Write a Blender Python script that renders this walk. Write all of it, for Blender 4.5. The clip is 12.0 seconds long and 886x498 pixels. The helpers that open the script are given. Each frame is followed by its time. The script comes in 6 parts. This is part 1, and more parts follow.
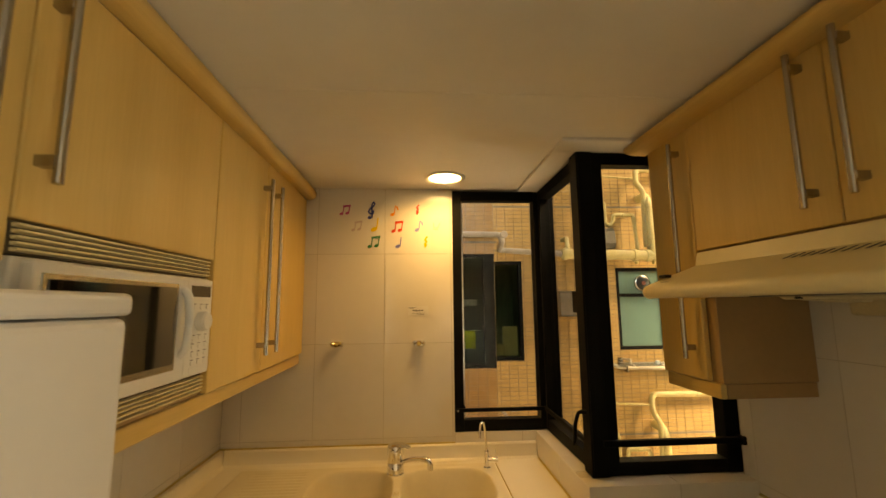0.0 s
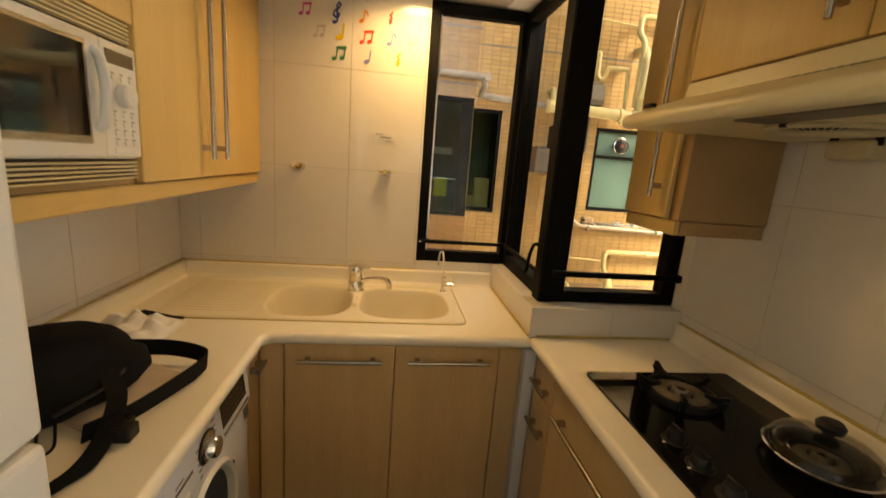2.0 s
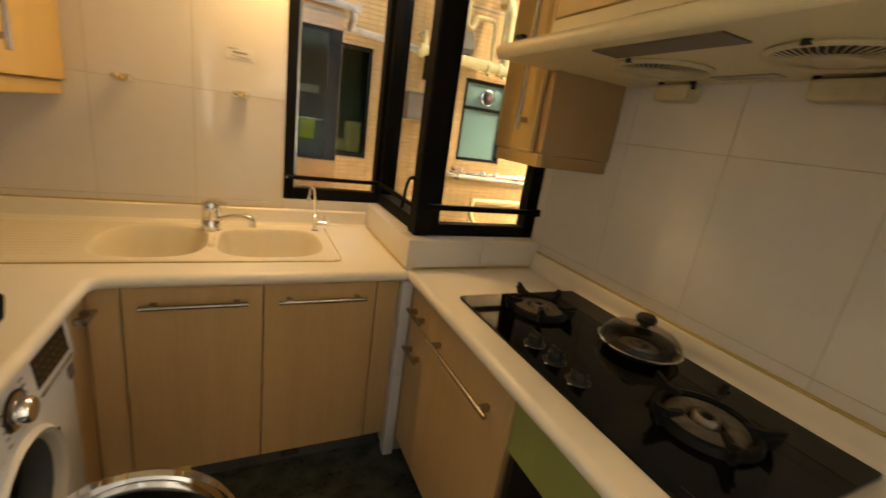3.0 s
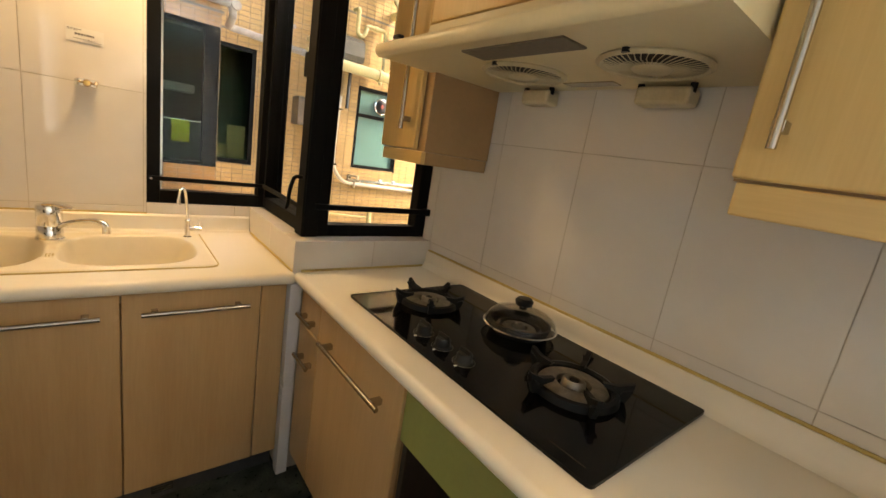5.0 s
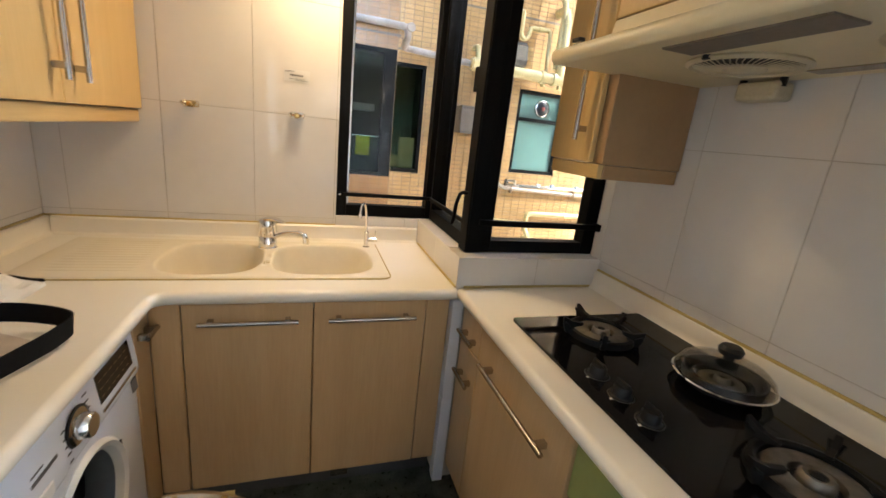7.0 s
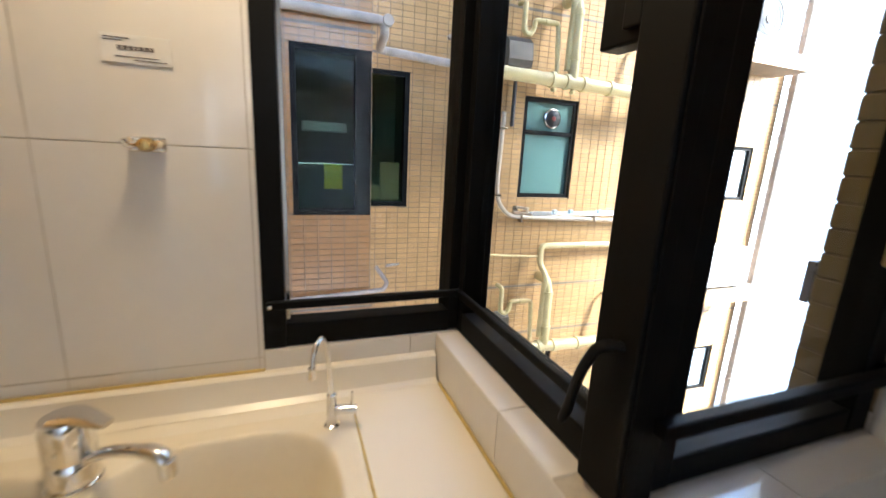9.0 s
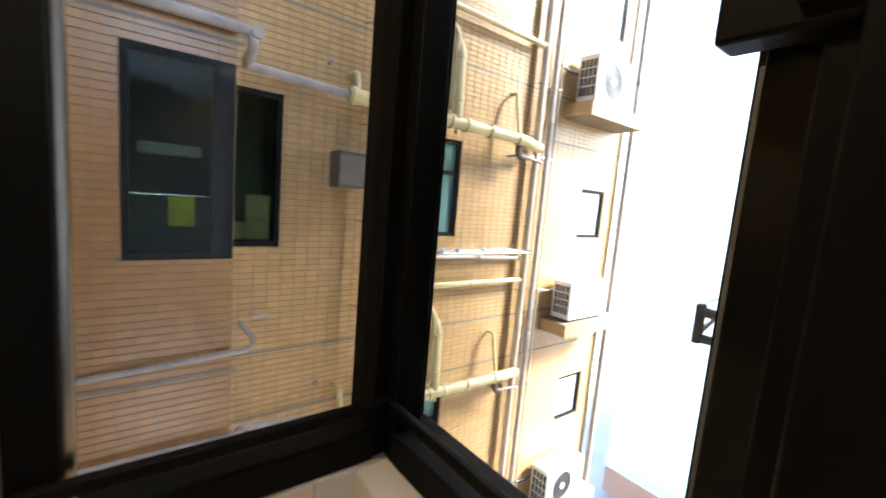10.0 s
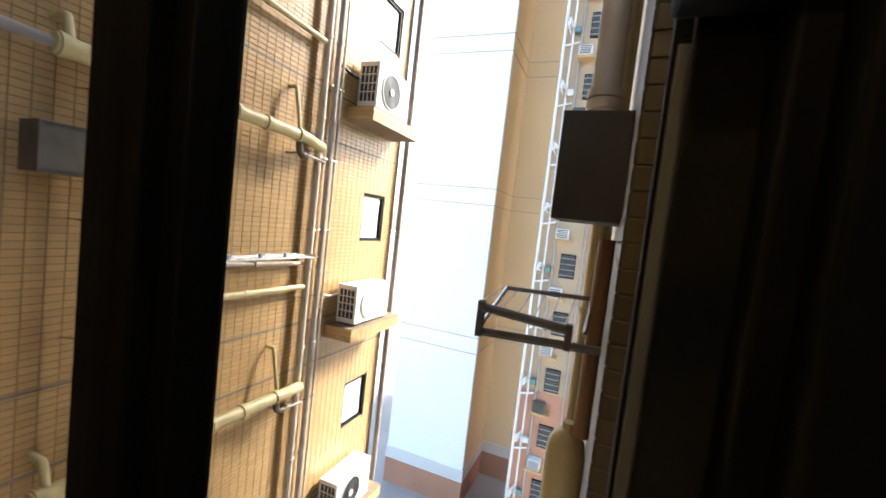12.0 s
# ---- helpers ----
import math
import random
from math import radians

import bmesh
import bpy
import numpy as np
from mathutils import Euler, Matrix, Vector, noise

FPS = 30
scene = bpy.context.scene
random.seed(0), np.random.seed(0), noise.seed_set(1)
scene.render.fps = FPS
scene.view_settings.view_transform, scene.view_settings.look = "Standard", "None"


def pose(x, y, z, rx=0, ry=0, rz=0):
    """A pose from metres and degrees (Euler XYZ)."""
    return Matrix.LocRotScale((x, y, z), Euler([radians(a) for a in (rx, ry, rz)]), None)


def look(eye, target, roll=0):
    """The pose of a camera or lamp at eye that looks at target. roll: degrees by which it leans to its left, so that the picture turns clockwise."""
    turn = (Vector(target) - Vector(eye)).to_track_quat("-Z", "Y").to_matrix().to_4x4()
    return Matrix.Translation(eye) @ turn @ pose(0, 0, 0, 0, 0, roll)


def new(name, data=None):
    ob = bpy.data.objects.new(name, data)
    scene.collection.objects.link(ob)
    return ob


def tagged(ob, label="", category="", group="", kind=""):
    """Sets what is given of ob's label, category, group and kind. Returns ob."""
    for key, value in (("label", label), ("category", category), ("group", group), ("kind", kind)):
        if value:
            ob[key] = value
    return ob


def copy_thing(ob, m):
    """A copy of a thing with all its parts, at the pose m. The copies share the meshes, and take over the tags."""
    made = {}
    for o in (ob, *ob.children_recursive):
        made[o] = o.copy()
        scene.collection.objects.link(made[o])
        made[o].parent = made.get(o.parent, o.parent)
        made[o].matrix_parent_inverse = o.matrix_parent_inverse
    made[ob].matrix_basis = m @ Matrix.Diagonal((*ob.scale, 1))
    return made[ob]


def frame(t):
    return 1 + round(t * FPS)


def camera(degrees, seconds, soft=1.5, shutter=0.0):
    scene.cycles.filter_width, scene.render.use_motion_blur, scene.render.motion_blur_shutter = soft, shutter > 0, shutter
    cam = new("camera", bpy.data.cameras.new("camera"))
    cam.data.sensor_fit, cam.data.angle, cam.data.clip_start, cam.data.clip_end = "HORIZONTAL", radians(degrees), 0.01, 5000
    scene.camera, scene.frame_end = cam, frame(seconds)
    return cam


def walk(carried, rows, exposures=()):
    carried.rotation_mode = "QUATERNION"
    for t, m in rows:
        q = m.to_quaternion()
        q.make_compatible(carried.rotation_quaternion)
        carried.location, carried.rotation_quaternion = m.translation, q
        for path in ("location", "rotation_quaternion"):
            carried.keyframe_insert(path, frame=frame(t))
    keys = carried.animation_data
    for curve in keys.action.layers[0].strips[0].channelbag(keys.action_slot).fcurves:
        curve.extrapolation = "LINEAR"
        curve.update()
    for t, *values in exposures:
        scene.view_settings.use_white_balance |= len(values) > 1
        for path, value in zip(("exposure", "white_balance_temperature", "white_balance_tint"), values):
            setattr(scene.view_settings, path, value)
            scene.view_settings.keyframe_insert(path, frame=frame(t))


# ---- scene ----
EXPOSURES = [(0.0, 3.64, 15500, 10), (0.7, 3.78, 14500, 10), (1.5, 3.92, 11200, 10), (2.5, 4.16, 9300, 12), (3.7, 4.30, 8700, 12), (5.3, 4.65, 7300, 11), (6.0, 4.70, 6600, 11), (6.7, 4.68, 6000, 11), (8.4, 4.38, 6100, 11), (9.0, 4.28, 5400, 10),
             (9.5, 3.98, 5500, 10), (10.0, 3.62, 5700, 10), (10.5, 3.42, 6200, 12), (11.0, 3.08, 6300, 13), (12.0, 2.72, 6300, 13)]
cam = camera(94.0, 12.0, 1.5, 0.4)
PATH = [
    (0, (0.199, 0.21, 1.638), (0.325, 2.188, 1.905), -0.6),
    (0.5, (0.224, 0.297, 1.623), (0.328, 2.287, 1.785), 0.3),
    (1, (0.241, 0.279, 1.601), (0.361, 2.274, 1.537), 2.4),
    (1.5, (0.218, 0.283, 1.543), (0.426, 2.256, 1.294), 3.7),
    (2, (0.244, 0.278, 1.513), (0.506, 2.218, 1.104), 4.5),
    (2.5, (0.228, 0.281, 1.461), (0.685, 2.152, 0.923), 6.0),
    (3, (0.238, 0.288, 1.427), (1.093, 2.009, 0.872), 8.3),
    (3.5, (0.233, 0.258, 1.41), (1.344, 1.811, 0.815), 9.3),
    (5.5, (0.28, 0.239, 1.385), (1.529, 1.752, 0.994), 8.7),
    (6, (0.276, 0.246, 1.397), (1.229, 1.941, 0.932), 7.4),
    (6.5, (0.271, 0.251, 1.427), (0.86, 2.087, 0.895), 6.4),
    (8.5, (0.309, 1.177, 1.423), (1.064, 2.962, 0.928), 5.2),
    (9, (0.454, 1.441, 1.451), (1.141, 3.267, 1.01), 2.9),
    (9.5, (0.525, 1.629, 1.453), (1.351, 3.415, 1.094), 4.0),
    (10, (0.496, 1.801, 1.466), (1.716, 3.366, 1.221), 4.8),
    (10.5, (0.496, 1.944, 1.467), (2.041, 3.193, 1.237), 4.4),
    (11, (0.517, 1.99, 1.488), (2.189, 3.077, 1.331), 4.2),
    (11.5, (0.562, 1.998, 1.48), (2.336, 2.919, 1.405), 4.9),
    (12, (0.578, 1.966, 1.448), (2.429, 2.714, 1.324), 6.5),
]
walk(cam, [(t, look(eye, target, roll)) for t, eye, target, roll in PATH], EXPOSURES)

# ---- world and light ----
world = bpy.data.worlds.new("sky")
scene.world = world
world.use_nodes = True
wn = world.node_tree
sky = wn.nodes.new("ShaderNodeTexSky")
sky.sky_type = "NISHITA"
sky.sun_disc = False
sky.sun_elevation = radians(39)
sky.sun_rotation = radians(127)
sky.air_density, sky.dust_density = 1.0, 2.0
wn.links.new(sky.outputs[0], wn.nodes["Background"].inputs[0])
wn.nodes["Background"].inputs[1].default_value = 0.15

sun = new("sun", bpy.data.lights.new("sun", "SUN"))
sun.data.energy, sun.data.angle, sun.data.color = 3.3, radians(16), (1.0, 0.96, 0.90)
sun.matrix_world = look((8, -6, 8), (0, 0, 0))

CEIL = 2.258


def downlight_lamp(x, y, watts):
    lamp = new("downlight_glow", bpy.data.lights.new("downlight_glow", "AREA"))
    lamp.data.shape, lamp.data.size = "DISK", 0.15
    lamp.data.energy, lamp.data.color = watts, (1.0, 0.68, 0.33)
    lamp.data.spread = radians(152)           # recessed: little light along the ceiling
    lamp.matrix_world = look((x, y, CEIL - 0.006), (x, y, 0))
    return lamp


downlight_lamp(0.337, 2.175, 0.35)
# unseen second downlight, its spot guessed to light the left doors
downlight_lamp(1.16, -0.50, 0.46)

# daylight of the next room through the door left ajar behind
door_day = new("doorway_daylight", bpy.data.lights.new("doorway_daylight", "AREA"))
door_day.data.shape, door_day.data.size, door_day.data.size_y = "RECTANGLE", 0.08, 1.15
door_day.data.energy, door_day.data.color = 0.045, (0.80, 0.90, 1.0)
door_day.matrix_world = look((-0.17, -0.96, 1.62), (-0.17, 1.0, 1.62))

# daylight of the living room through the entrance in the hob wall
entry_day = new("entrance_daylight", bpy.data.lights.new("entrance_daylight", "AREA"))
entry_day.data.shape, entry_day.data.size, entry_day.data.size_y = "RECTANGLE", 0.62, 1.55
entry_day.data.energy, entry_day.data.color = 1.9, (0.66, 0.82, 1.0)
entry_day.matrix_world = look((1.50, -0.46, 0.86), (0.0, -0.46, 0.86))


# ---- mesh helpers ----
ORIGIN = {}


def thing(name, at, label="", category="", group="", kind=""):
    """An Empty at a thing's base; its parts are meshes under it."""
    ob = new(name)
    ob.location = at
    ob.empty_display_size = 0.05
    ORIGIN[ob.name] = Vector(at)
    return tagged(ob, label, category, group, kind)


def part(name, bm, material, parent=None, label="", smooth=False):
    """Links a bmesh, drawn in world coordinates, as one mesh, under its parent if one is given."""
    base = ORIGIN[parent.name] if parent else Vector((0, 0, 0))
    bmesh.ops.recalc_face_normals(bm, faces=bm.faces)
    if parent:
        bmesh.ops.translate(bm, verts=bm.verts, vec=-base)
    me = bpy.data.meshes.new(name)
    bm.to_mesh(me)
    bm.free()
    me.materials.append(material)
    if smooth:
        for p in me.polygons:
            p.use_smooth = True
        me.set_sharp_from_angle(angle=radians(40))
    ob = new(name, me)
    ORIGIN[ob.name] = base
    if parent:
        ob.parent = parent
    return ob


def solid(name, bm, material, label, category, group="", kind="", smooth=False):
    """A thing that is one mesh, with its origin at its base."""
    bm.verts.ensure_lookup_table()
    lo = Vector([min(v.co[i] for v in bm.verts) for i in range(3)])
    hi = Vector([max(v.co[i] for v in bm.verts) for i in range(3)])
    base = Vector(((lo.x + hi.x) / 2, (lo.y + hi.y) / 2, lo.z))
    bmesh.ops.translate(bm, verts=bm.verts, vec=-base)
    ob = part(name, bm, material, None, "", smooth)
    ob.location = base
    return tagged(ob, label, category, group, kind)


def box(x0, x1, y0, y1, z0, z1, bevel=0.0, seg=2, bm=None):
    out = bm if bm is not None else bmesh.new()
    tmp = bmesh.new() if bm is not None else out
    bmesh.ops.create_cube(tmp, size=1.0)
    for v in tmp.verts:
        v.co = Vector(((x0 + x1) / 2 + v.co.x * (x1 - x0), (y0 + y1) / 2 + v.co.y * (y1 - y0), (z0 + z1) / 2 + v.co.z * (z1 - z0)))
    if bevel:
        bmesh.ops.bevel(tmp, geom=tmp.edges[:], offset=bevel, segments=seg, profile=0.5, affect="EDGES", clamp_overlap=True)
    if bm is not None:
        me = bpy.data.meshes.new("tmp")
        tmp.to_mesh(me)
        tmp.free()
        out.from_mesh(me)
        bpy.data.meshes.remove(me)
    return out


def sweep(points, radius, seg=12, bm=None, closed=False, flat=1.0):
    """A tube along a line of points; flat squeezes its section along z of the frame."""
    bm = bm if bm is not None else bmesh.new()
    pts = [Vector(p) for p in points]
    n = len(pts)
    rings = []
    last = None
    for i, p in enumerate(pts):
        if closed:
            a, b = pts[(i - 1) % n], pts[(i + 1) % n]
        else:
            a, b = pts[max(i - 1, 0)], pts[min(i + 1, n - 1)]
        d = (b - a).normalized()
        if last is None:
            ref = Vector((0, 0, 1)) if abs(d.z) < 0.9 else Vector((1, 0, 0))
            u = d.cross(ref).normalized()
        else:
            u = (last - d * last.dot(d)).normalized()
        last = u
        w = d.cross(u)
        r = radius[i] if isinstance(radius, (list, tuple)) else radius
        k = 1.0
        if (closed or 0 < i < n - 1):
            c = (p - a).normalized().dot((b - p).normalized())
            k = 1.0 / max(math.sqrt(max((1 + c) / 2, 0.0)), 0.5)
        rings.append([bm.verts.new(p + (u * math.cos(2 * math.pi * j / seg) + w * flat * math.sin(2 * math.pi * j / seg)) * r * k) for j in range(seg)])
    last_i = n if closed else n - 1
    for i in range(last_i):
        r0, r1 = rings[i], rings[(i + 1) % n]
        for j in range(seg):
            bm.faces.new((r0[j], r0[(j + 1) % seg], r1[(j + 1) % seg], r1[j]))
    if not closed:
        bm.faces.new(rings[0][::-1])
        bm.faces.new(rings[-1])
    return bm


def arc_path(points, r=0.03, steps=5):
    """Rounds the corners of a line of points."""
    pts = [Vector(p) for p in points]
    out = [pts[0]]
    for a, p, b in zip(pts, pts[1:], pts[2:]):
        ra = min(r, (p - a).length * 0.49, (b - p).length * 0.49)
        s, e = p + (a - p).normalized() * ra, p + (b - p).normalized() * ra
        for i in range(steps + 1):
            k = i / steps
            out.append(s.lerp(p, k).lerp(p.lerp(e, k), k))
    out.append(pts[-1])
    return out


def lathe(profile, centre, axis="z", seg=24, bm=None):
    """A turned body: profile of (radius, height) along the axis from the centre."""
    bm = bm if bm is not None else bmesh.new()
    c = Vector(centre)

    def spot(r, h, a):
        p, q = r * math.cos(a), r * math.sin(a)
        return c + Vector({"z": (p, q, h), "x": (h, p, q), "y": (p, h, q)}[axis])
    rings = []
    for r, h in profile:
        if r < 1e-5:
            rings.append([bm.verts.new(spot(0, h, 0))])
        else:
            rings.append([bm.verts.new(spot(r, h, 2 * math.pi * j / seg)) for j in range(seg)])
    for r0, r1 in zip(rings, rings[1:]):
        for j in range(seg):
            k = (j + 1) % seg
            if len(r0) == 1 and len(r1) == 1:
                continue
            if len(r0) == 1:
                bm.faces.new((r0[0], r1[j], r1[k]))
            elif len(r1) == 1:
                bm.faces.new((r0[j], r0[k], r1[0]))
            else:
                bm.faces.new((r0[j], r0[k], r1[k], r1[j]))
    return bm


def prism(outline, lo, hi, axis="z", bm=None):
    """A flat outline pushed from lo to hi along an axis. Outline coordinates: z: (x, y), x: (y, z), y: (x, z)."""
    bm = bm if bm is not None else bmesh.new()

    def spot(p, h):
        return {"z": (p[0], p[1], h), "x": (h, p[0], p[1]), "y": (p[0], h, p[1])}[axis]
    a = [bm.verts.new(spot(p, lo)) for p in outline]
    b = [bm.verts.new(spot(p, hi)) for p in outline]
    n = len(outline)
    bm.faces.new(a)
    bm.faces.new(b[::-1])
    for i in range(n):
        bm.faces.new((a[i], a[(i + 1) % n], b[(i + 1) % n], b[i]))
    return bm


def round_rect(x0, x1, y0, y1, r, steps=6):
    out = []
    for cx, cy, a0 in ((x1 - r, y1 - r, 0), (x0 + r, y1 - r, 90), (x0 + r, y0 + r, 180), (x1 - r, y0 + r, 270)):
        for i in range(steps + 1):
            a = radians(a0 + 90 * i / steps)
            out.append((cx + r * math.cos(a), cy + r * math.sin(a)))
    return out


# ---- materials ----
def shader(name, colour, rough=0.5, metal=0.0, vary=0.0, scale=3.0, grain=None, bump=0.0, bump_scale=200.0, rough_vary=0.0, coat=0.0, per_object=0.0, stretch=(1, 1, 1)):
    """A principled surface with stains (vary, scale), fine relief and a spread from piece to piece."""
    m = bpy.data.materials.new(name)
    m.use_nodes = True
    nt = m.node_tree
    b = nt.nodes["Principled BSDF"]
    b.inputs["Roughness"].default_value = rough
    b.inputs["Metallic"].default_value = metal
    b.inputs["Coat Weight"].default_value = coat
    co = nt.nodes.new("ShaderNodeNewGeometry")
    mp = nt.nodes.new("ShaderNodeMapping")
    mp.inputs["Scale"].default_value = stretch
    nt.links.new(co.outputs["Position"], mp.inputs[0])
    base = nt.nodes.new("ShaderNodeRGB")
    base.outputs[0].default_value = (*colour, 1)
    out = base.outputs[0]

    def mixed(fac, other, kind, factor=1.0):
        mx = nt.nodes.new("ShaderNodeMix")
        mx.data_type, mx.blend_type = "RGBA", kind
        mx.inputs[0].default_value = factor
        nt.links.new(out, mx.inputs[6])
        nt.links.new(fac, mx.inputs[7])
        return mx.outputs[2]

    def ramped(sock, lo, hi, a=0.3, c=0.7):
        r = nt.nodes.new("ShaderNodeMapRange")
        r.inputs[1].default_value, r.inputs[2].default_value = a, c
        r.inputs[3].default_value, r.inputs[4].default_value = lo, hi
        nt.links.new(sock, r.inputs[0])
        return r.outputs[0]

    def noisy(s, detail=4.0):
        n = nt.nodes.new("ShaderNodeTexNoise")
        n.inputs["Scale"].default_value, n.inputs["Detail"].default_value = s, detail
        nt.links.new(mp.outputs[0], n.inputs["Vector"])
        return n.outputs["Fac"]
    if vary:
        n1 = noisy(scale)
        out = mixed(ramped(n1, 1 - vary, 1.0), 0, "MULTIPLY")
        out = mixed(ramped(noisy(scale * 9), 1 - vary * 0.5, 1.0), 0, "MULTIPLY")
    if per_object:
        oi = nt.nodes.new("ShaderNodeObjectInfo")
        out = mixed(ramped(oi.outputs["Random"], 1 - per_object, 1.0, 0, 1), 0, "MULTIPLY")
        gi = ramped(co.outputs["Random Per Island"], 1 - per_object, 1.0, 0, 1)
        out = mixed(gi, 0, "MULTIPLY")
    nt.links.new(out, b.inputs["Base Color"])
    if rough_vary:
        nt.links.new(ramped(noisy(scale * 4), max(rough - rough_vary, 0.02), rough + rough_vary), b.inputs["Roughness"])
    if bump:
        bn = nt.nodes.new("ShaderNodeBump")
        bn.inputs["Strength"].default_value, bn.inputs["Distance"].default_value = bump, 0.002
        nt.links.new(noisy(bump_scale, 3.0), bn.inputs["Height"])
        nt.links.new(bn.outputs[0], b.inputs["Normal"])
    return m


def wood(name, light, dark, along=(1, 1, 0.06), rough=0.38):
    """Pale veneer with long grain and broad slabs of tone."""
    m = bpy.data.materials.new(name)
    m.use_nodes = True
    nt = m.node_tree
    b = nt.nodes["Principled BSDF"]
    b.inputs["Roughness"].default_value = rough
    co = nt.nodes.new("ShaderNodeNewGeometry")
    mp = nt.nodes.new("ShaderNodeMapping")
    mp.inputs["Scale"].default_value = along
    nt.links.new(co.outputs["Position"], mp.inputs[0])
    fine = nt.nodes.new("ShaderNodeTexNoise")
    fine.inputs["Scale"].default_value, fine.inputs["Detail"].default_value = 160.0, 5.0
    broad = nt.nodes.new("ShaderNodeTexNoise")
    broad.inputs["Scale"].default_value, broad.inputs["Detail"].default_value, broad.inputs["Distortion"].default_value = 11.0, 2.0, 0.6
    for n in (fine, broad):
        nt.links.new(mp.outputs[0], n.inputs["Vector"])
    add = nt.nodes.new("ShaderNodeMath")
    add.operation = "MULTIPLY_ADD"
    add.inputs[1].default_value = 0.45
    nt.links.new(fine.outputs["Fac"], add.inputs[0])
    half = nt.nodes.new("ShaderNodeMath")
    half.operation = "MULTIPLY"
    half.inputs[1].default_value = 0.55
    nt.links.new(broad.outputs["Fac"], half.inputs[0])
    nt.links.new(half.outputs[0], add.inputs[2])
    ramp = nt.nodes.new("ShaderNodeValToRGB")
    ramp.color_ramp.elements[0].position, ramp.color_ramp.elements[0].color = 0.34, (*dark, 1)
    ramp.color_ramp.elements[1].position, ramp.color_ramp.elements[1].color = 0.66, (*light, 1)
    nt.links.new(add.outputs[0], ramp.inputs[0])
    nt.links.new(ramp.outputs[0], b.inputs["Base Color"])
    bn = nt.nodes.new("ShaderNodeBump")
    bn.inputs["Strength"].default_value, bn.inputs["Distance"].default_value = 0.08, 0.001
    nt.links.new(fine.outputs["Fac"], bn.inputs["Height"])
    nt.links.new(bn.outputs[0], b.inputs["Normal"])
    return m


def glass(name, tint=(0.95, 0.97, 0.96), rough=0.0, clear=0.94, gloss=1.0):
    """A thin pane: mostly clear, with gloss by Fresnel."""
    m = bpy.data.materials.new(name)
    m.use_nodes = True
    nt = m.node_tree
    nt.nodes.remove(nt.nodes["Principled BSDF"])
    tr = nt.nodes.new("ShaderNodeBsdfTransparent")
    tr.inputs[0].default_value = (*[c * clear for c in tint], 1)
    gl = nt.nodes.new("ShaderNodeBsdfGlossy")
    gl.inputs["Roughness"].default_value = rough
    lw = nt.nodes.new("ShaderNodeLayerWeight")
    lw.inputs[0].default_value = 0.5
    pw = nt.nodes.new("ShaderNodeMath")
    pw.operation = "POWER"
    pw.inputs[1].default_value = 4.0
    nt.links.new(lw.outputs["Facing"], pw.inputs[0])
    ma = nt.nodes.new("ShaderNodeMath")
    ma.operation = "MULTIPLY_ADD"
    ma.inputs[1].default_value, ma.inputs[2].default_value = 0.8 * gloss, 0.035 * gloss
    nt.links.new(pw.outputs[0], ma.inputs[0])
    mx = nt.nodes.new("ShaderNodeMixShader")
    nt.links.new(ma.outputs[0], mx.inputs[0])
    nt.links.new(tr.outputs[0], mx.inputs[1])
    nt.links.new(gl.outputs[0], mx.inputs[2])
    nt.links.new(mx.outputs[0], nt.nodes["Material Output"].inputs[0])
    return m


def glow(name, colour, strength):
    m = bpy.data.materials.new(name)
    m.use_nodes = True
    b = m.node_tree.nodes["Principled BSDF"]
    b.inputs["Base Color"].default_value = (*colour, 1)
    b.inputs["Emission Color"].default_value = (*colour, 1)
    b.inputs["Emission Strength"].default_value = strength
    return m


TILE = shader("glazed_cream_wall_tile", (0.74, 0.70, 0.64), 0.06, vary=0.05, scale=2.0, bump=0.02, bump_scale=5.0, per_object=0.04)
GROUT = shader("cream_grout", (0.60, 0.54, 0.45), 0.8, vary=0.25, scale=9.0)
PAINT = shader("ceiling_paint", (0.76, 0.74, 0.70), 0.55, vary=0.06, scale=1.5, bump=0.05, bump_scale=60.0)
MAPLE = wood("maple_veneer", (0.67, 0.46, 0.185), (0.60, 0.395, 0.148))
MAPLE_Y = wood("maple_veneer_along_y", (0.66, 0.45, 0.18), (0.57, 0.375, 0.14), (1, 0.06, 1))
MAPLE_X = wood("maple_veneer_along_x", (0.66, 0.45, 0.18), (0.57, 0.375, 0.14), (0.06, 1, 1))
# the same maple toned down for base fronts shaded by the worktops
MAPLE_LOW = wood("shaded_maple_veneer", (0.57, 0.385, 0.195), (0.50, 0.325, 0.155))
# beige laminate drawn browner for the shade on its sides and undersides
CARCASS = shader("shaded_beige_laminate", (0.42, 0.26, 0.12), 0.5, vary=0.12, scale=6.0)
STONE = shader("ivory_solid_surface", (0.80, 0.74, 0.62), 0.30, vary=0.03, scale=1.5)
CAULK = shader("yellowed_sealant", (0.62, 0.46, 0.15), 0.5, vary=0.25, scale=20.0)
BASIN = shader("ivory_composite_basin", (0.76, 0.68, 0.52), 0.32, vary=0.06, scale=5.0)
CHROME = shader("chrome", (0.78, 0.77, 0.75), 0.10, 1.0, rough_vary=0.05, scale=8.0)
STEEL = shader("brushed_steel", (0.46, 0.43, 0.39), 0.24, 1.0, vary=0.1, scale=30.0)
RUBBER_GREY = shader("grey_rubber_seal", (0.16, 0.16, 0.15), 0.6, vary=0.15, scale=20.0)
BLACK_ALU = shader("black_powder_coated_aluminium", (0.003, 0.003, 0.003), 0.6, vary=0.3, scale=6.0, bump=0.04, bump_scale=300.0)
BLACK_ALU.node_tree.nodes["Principled BSDF"].inputs["Specular IOR Level"].default_value = 0.12
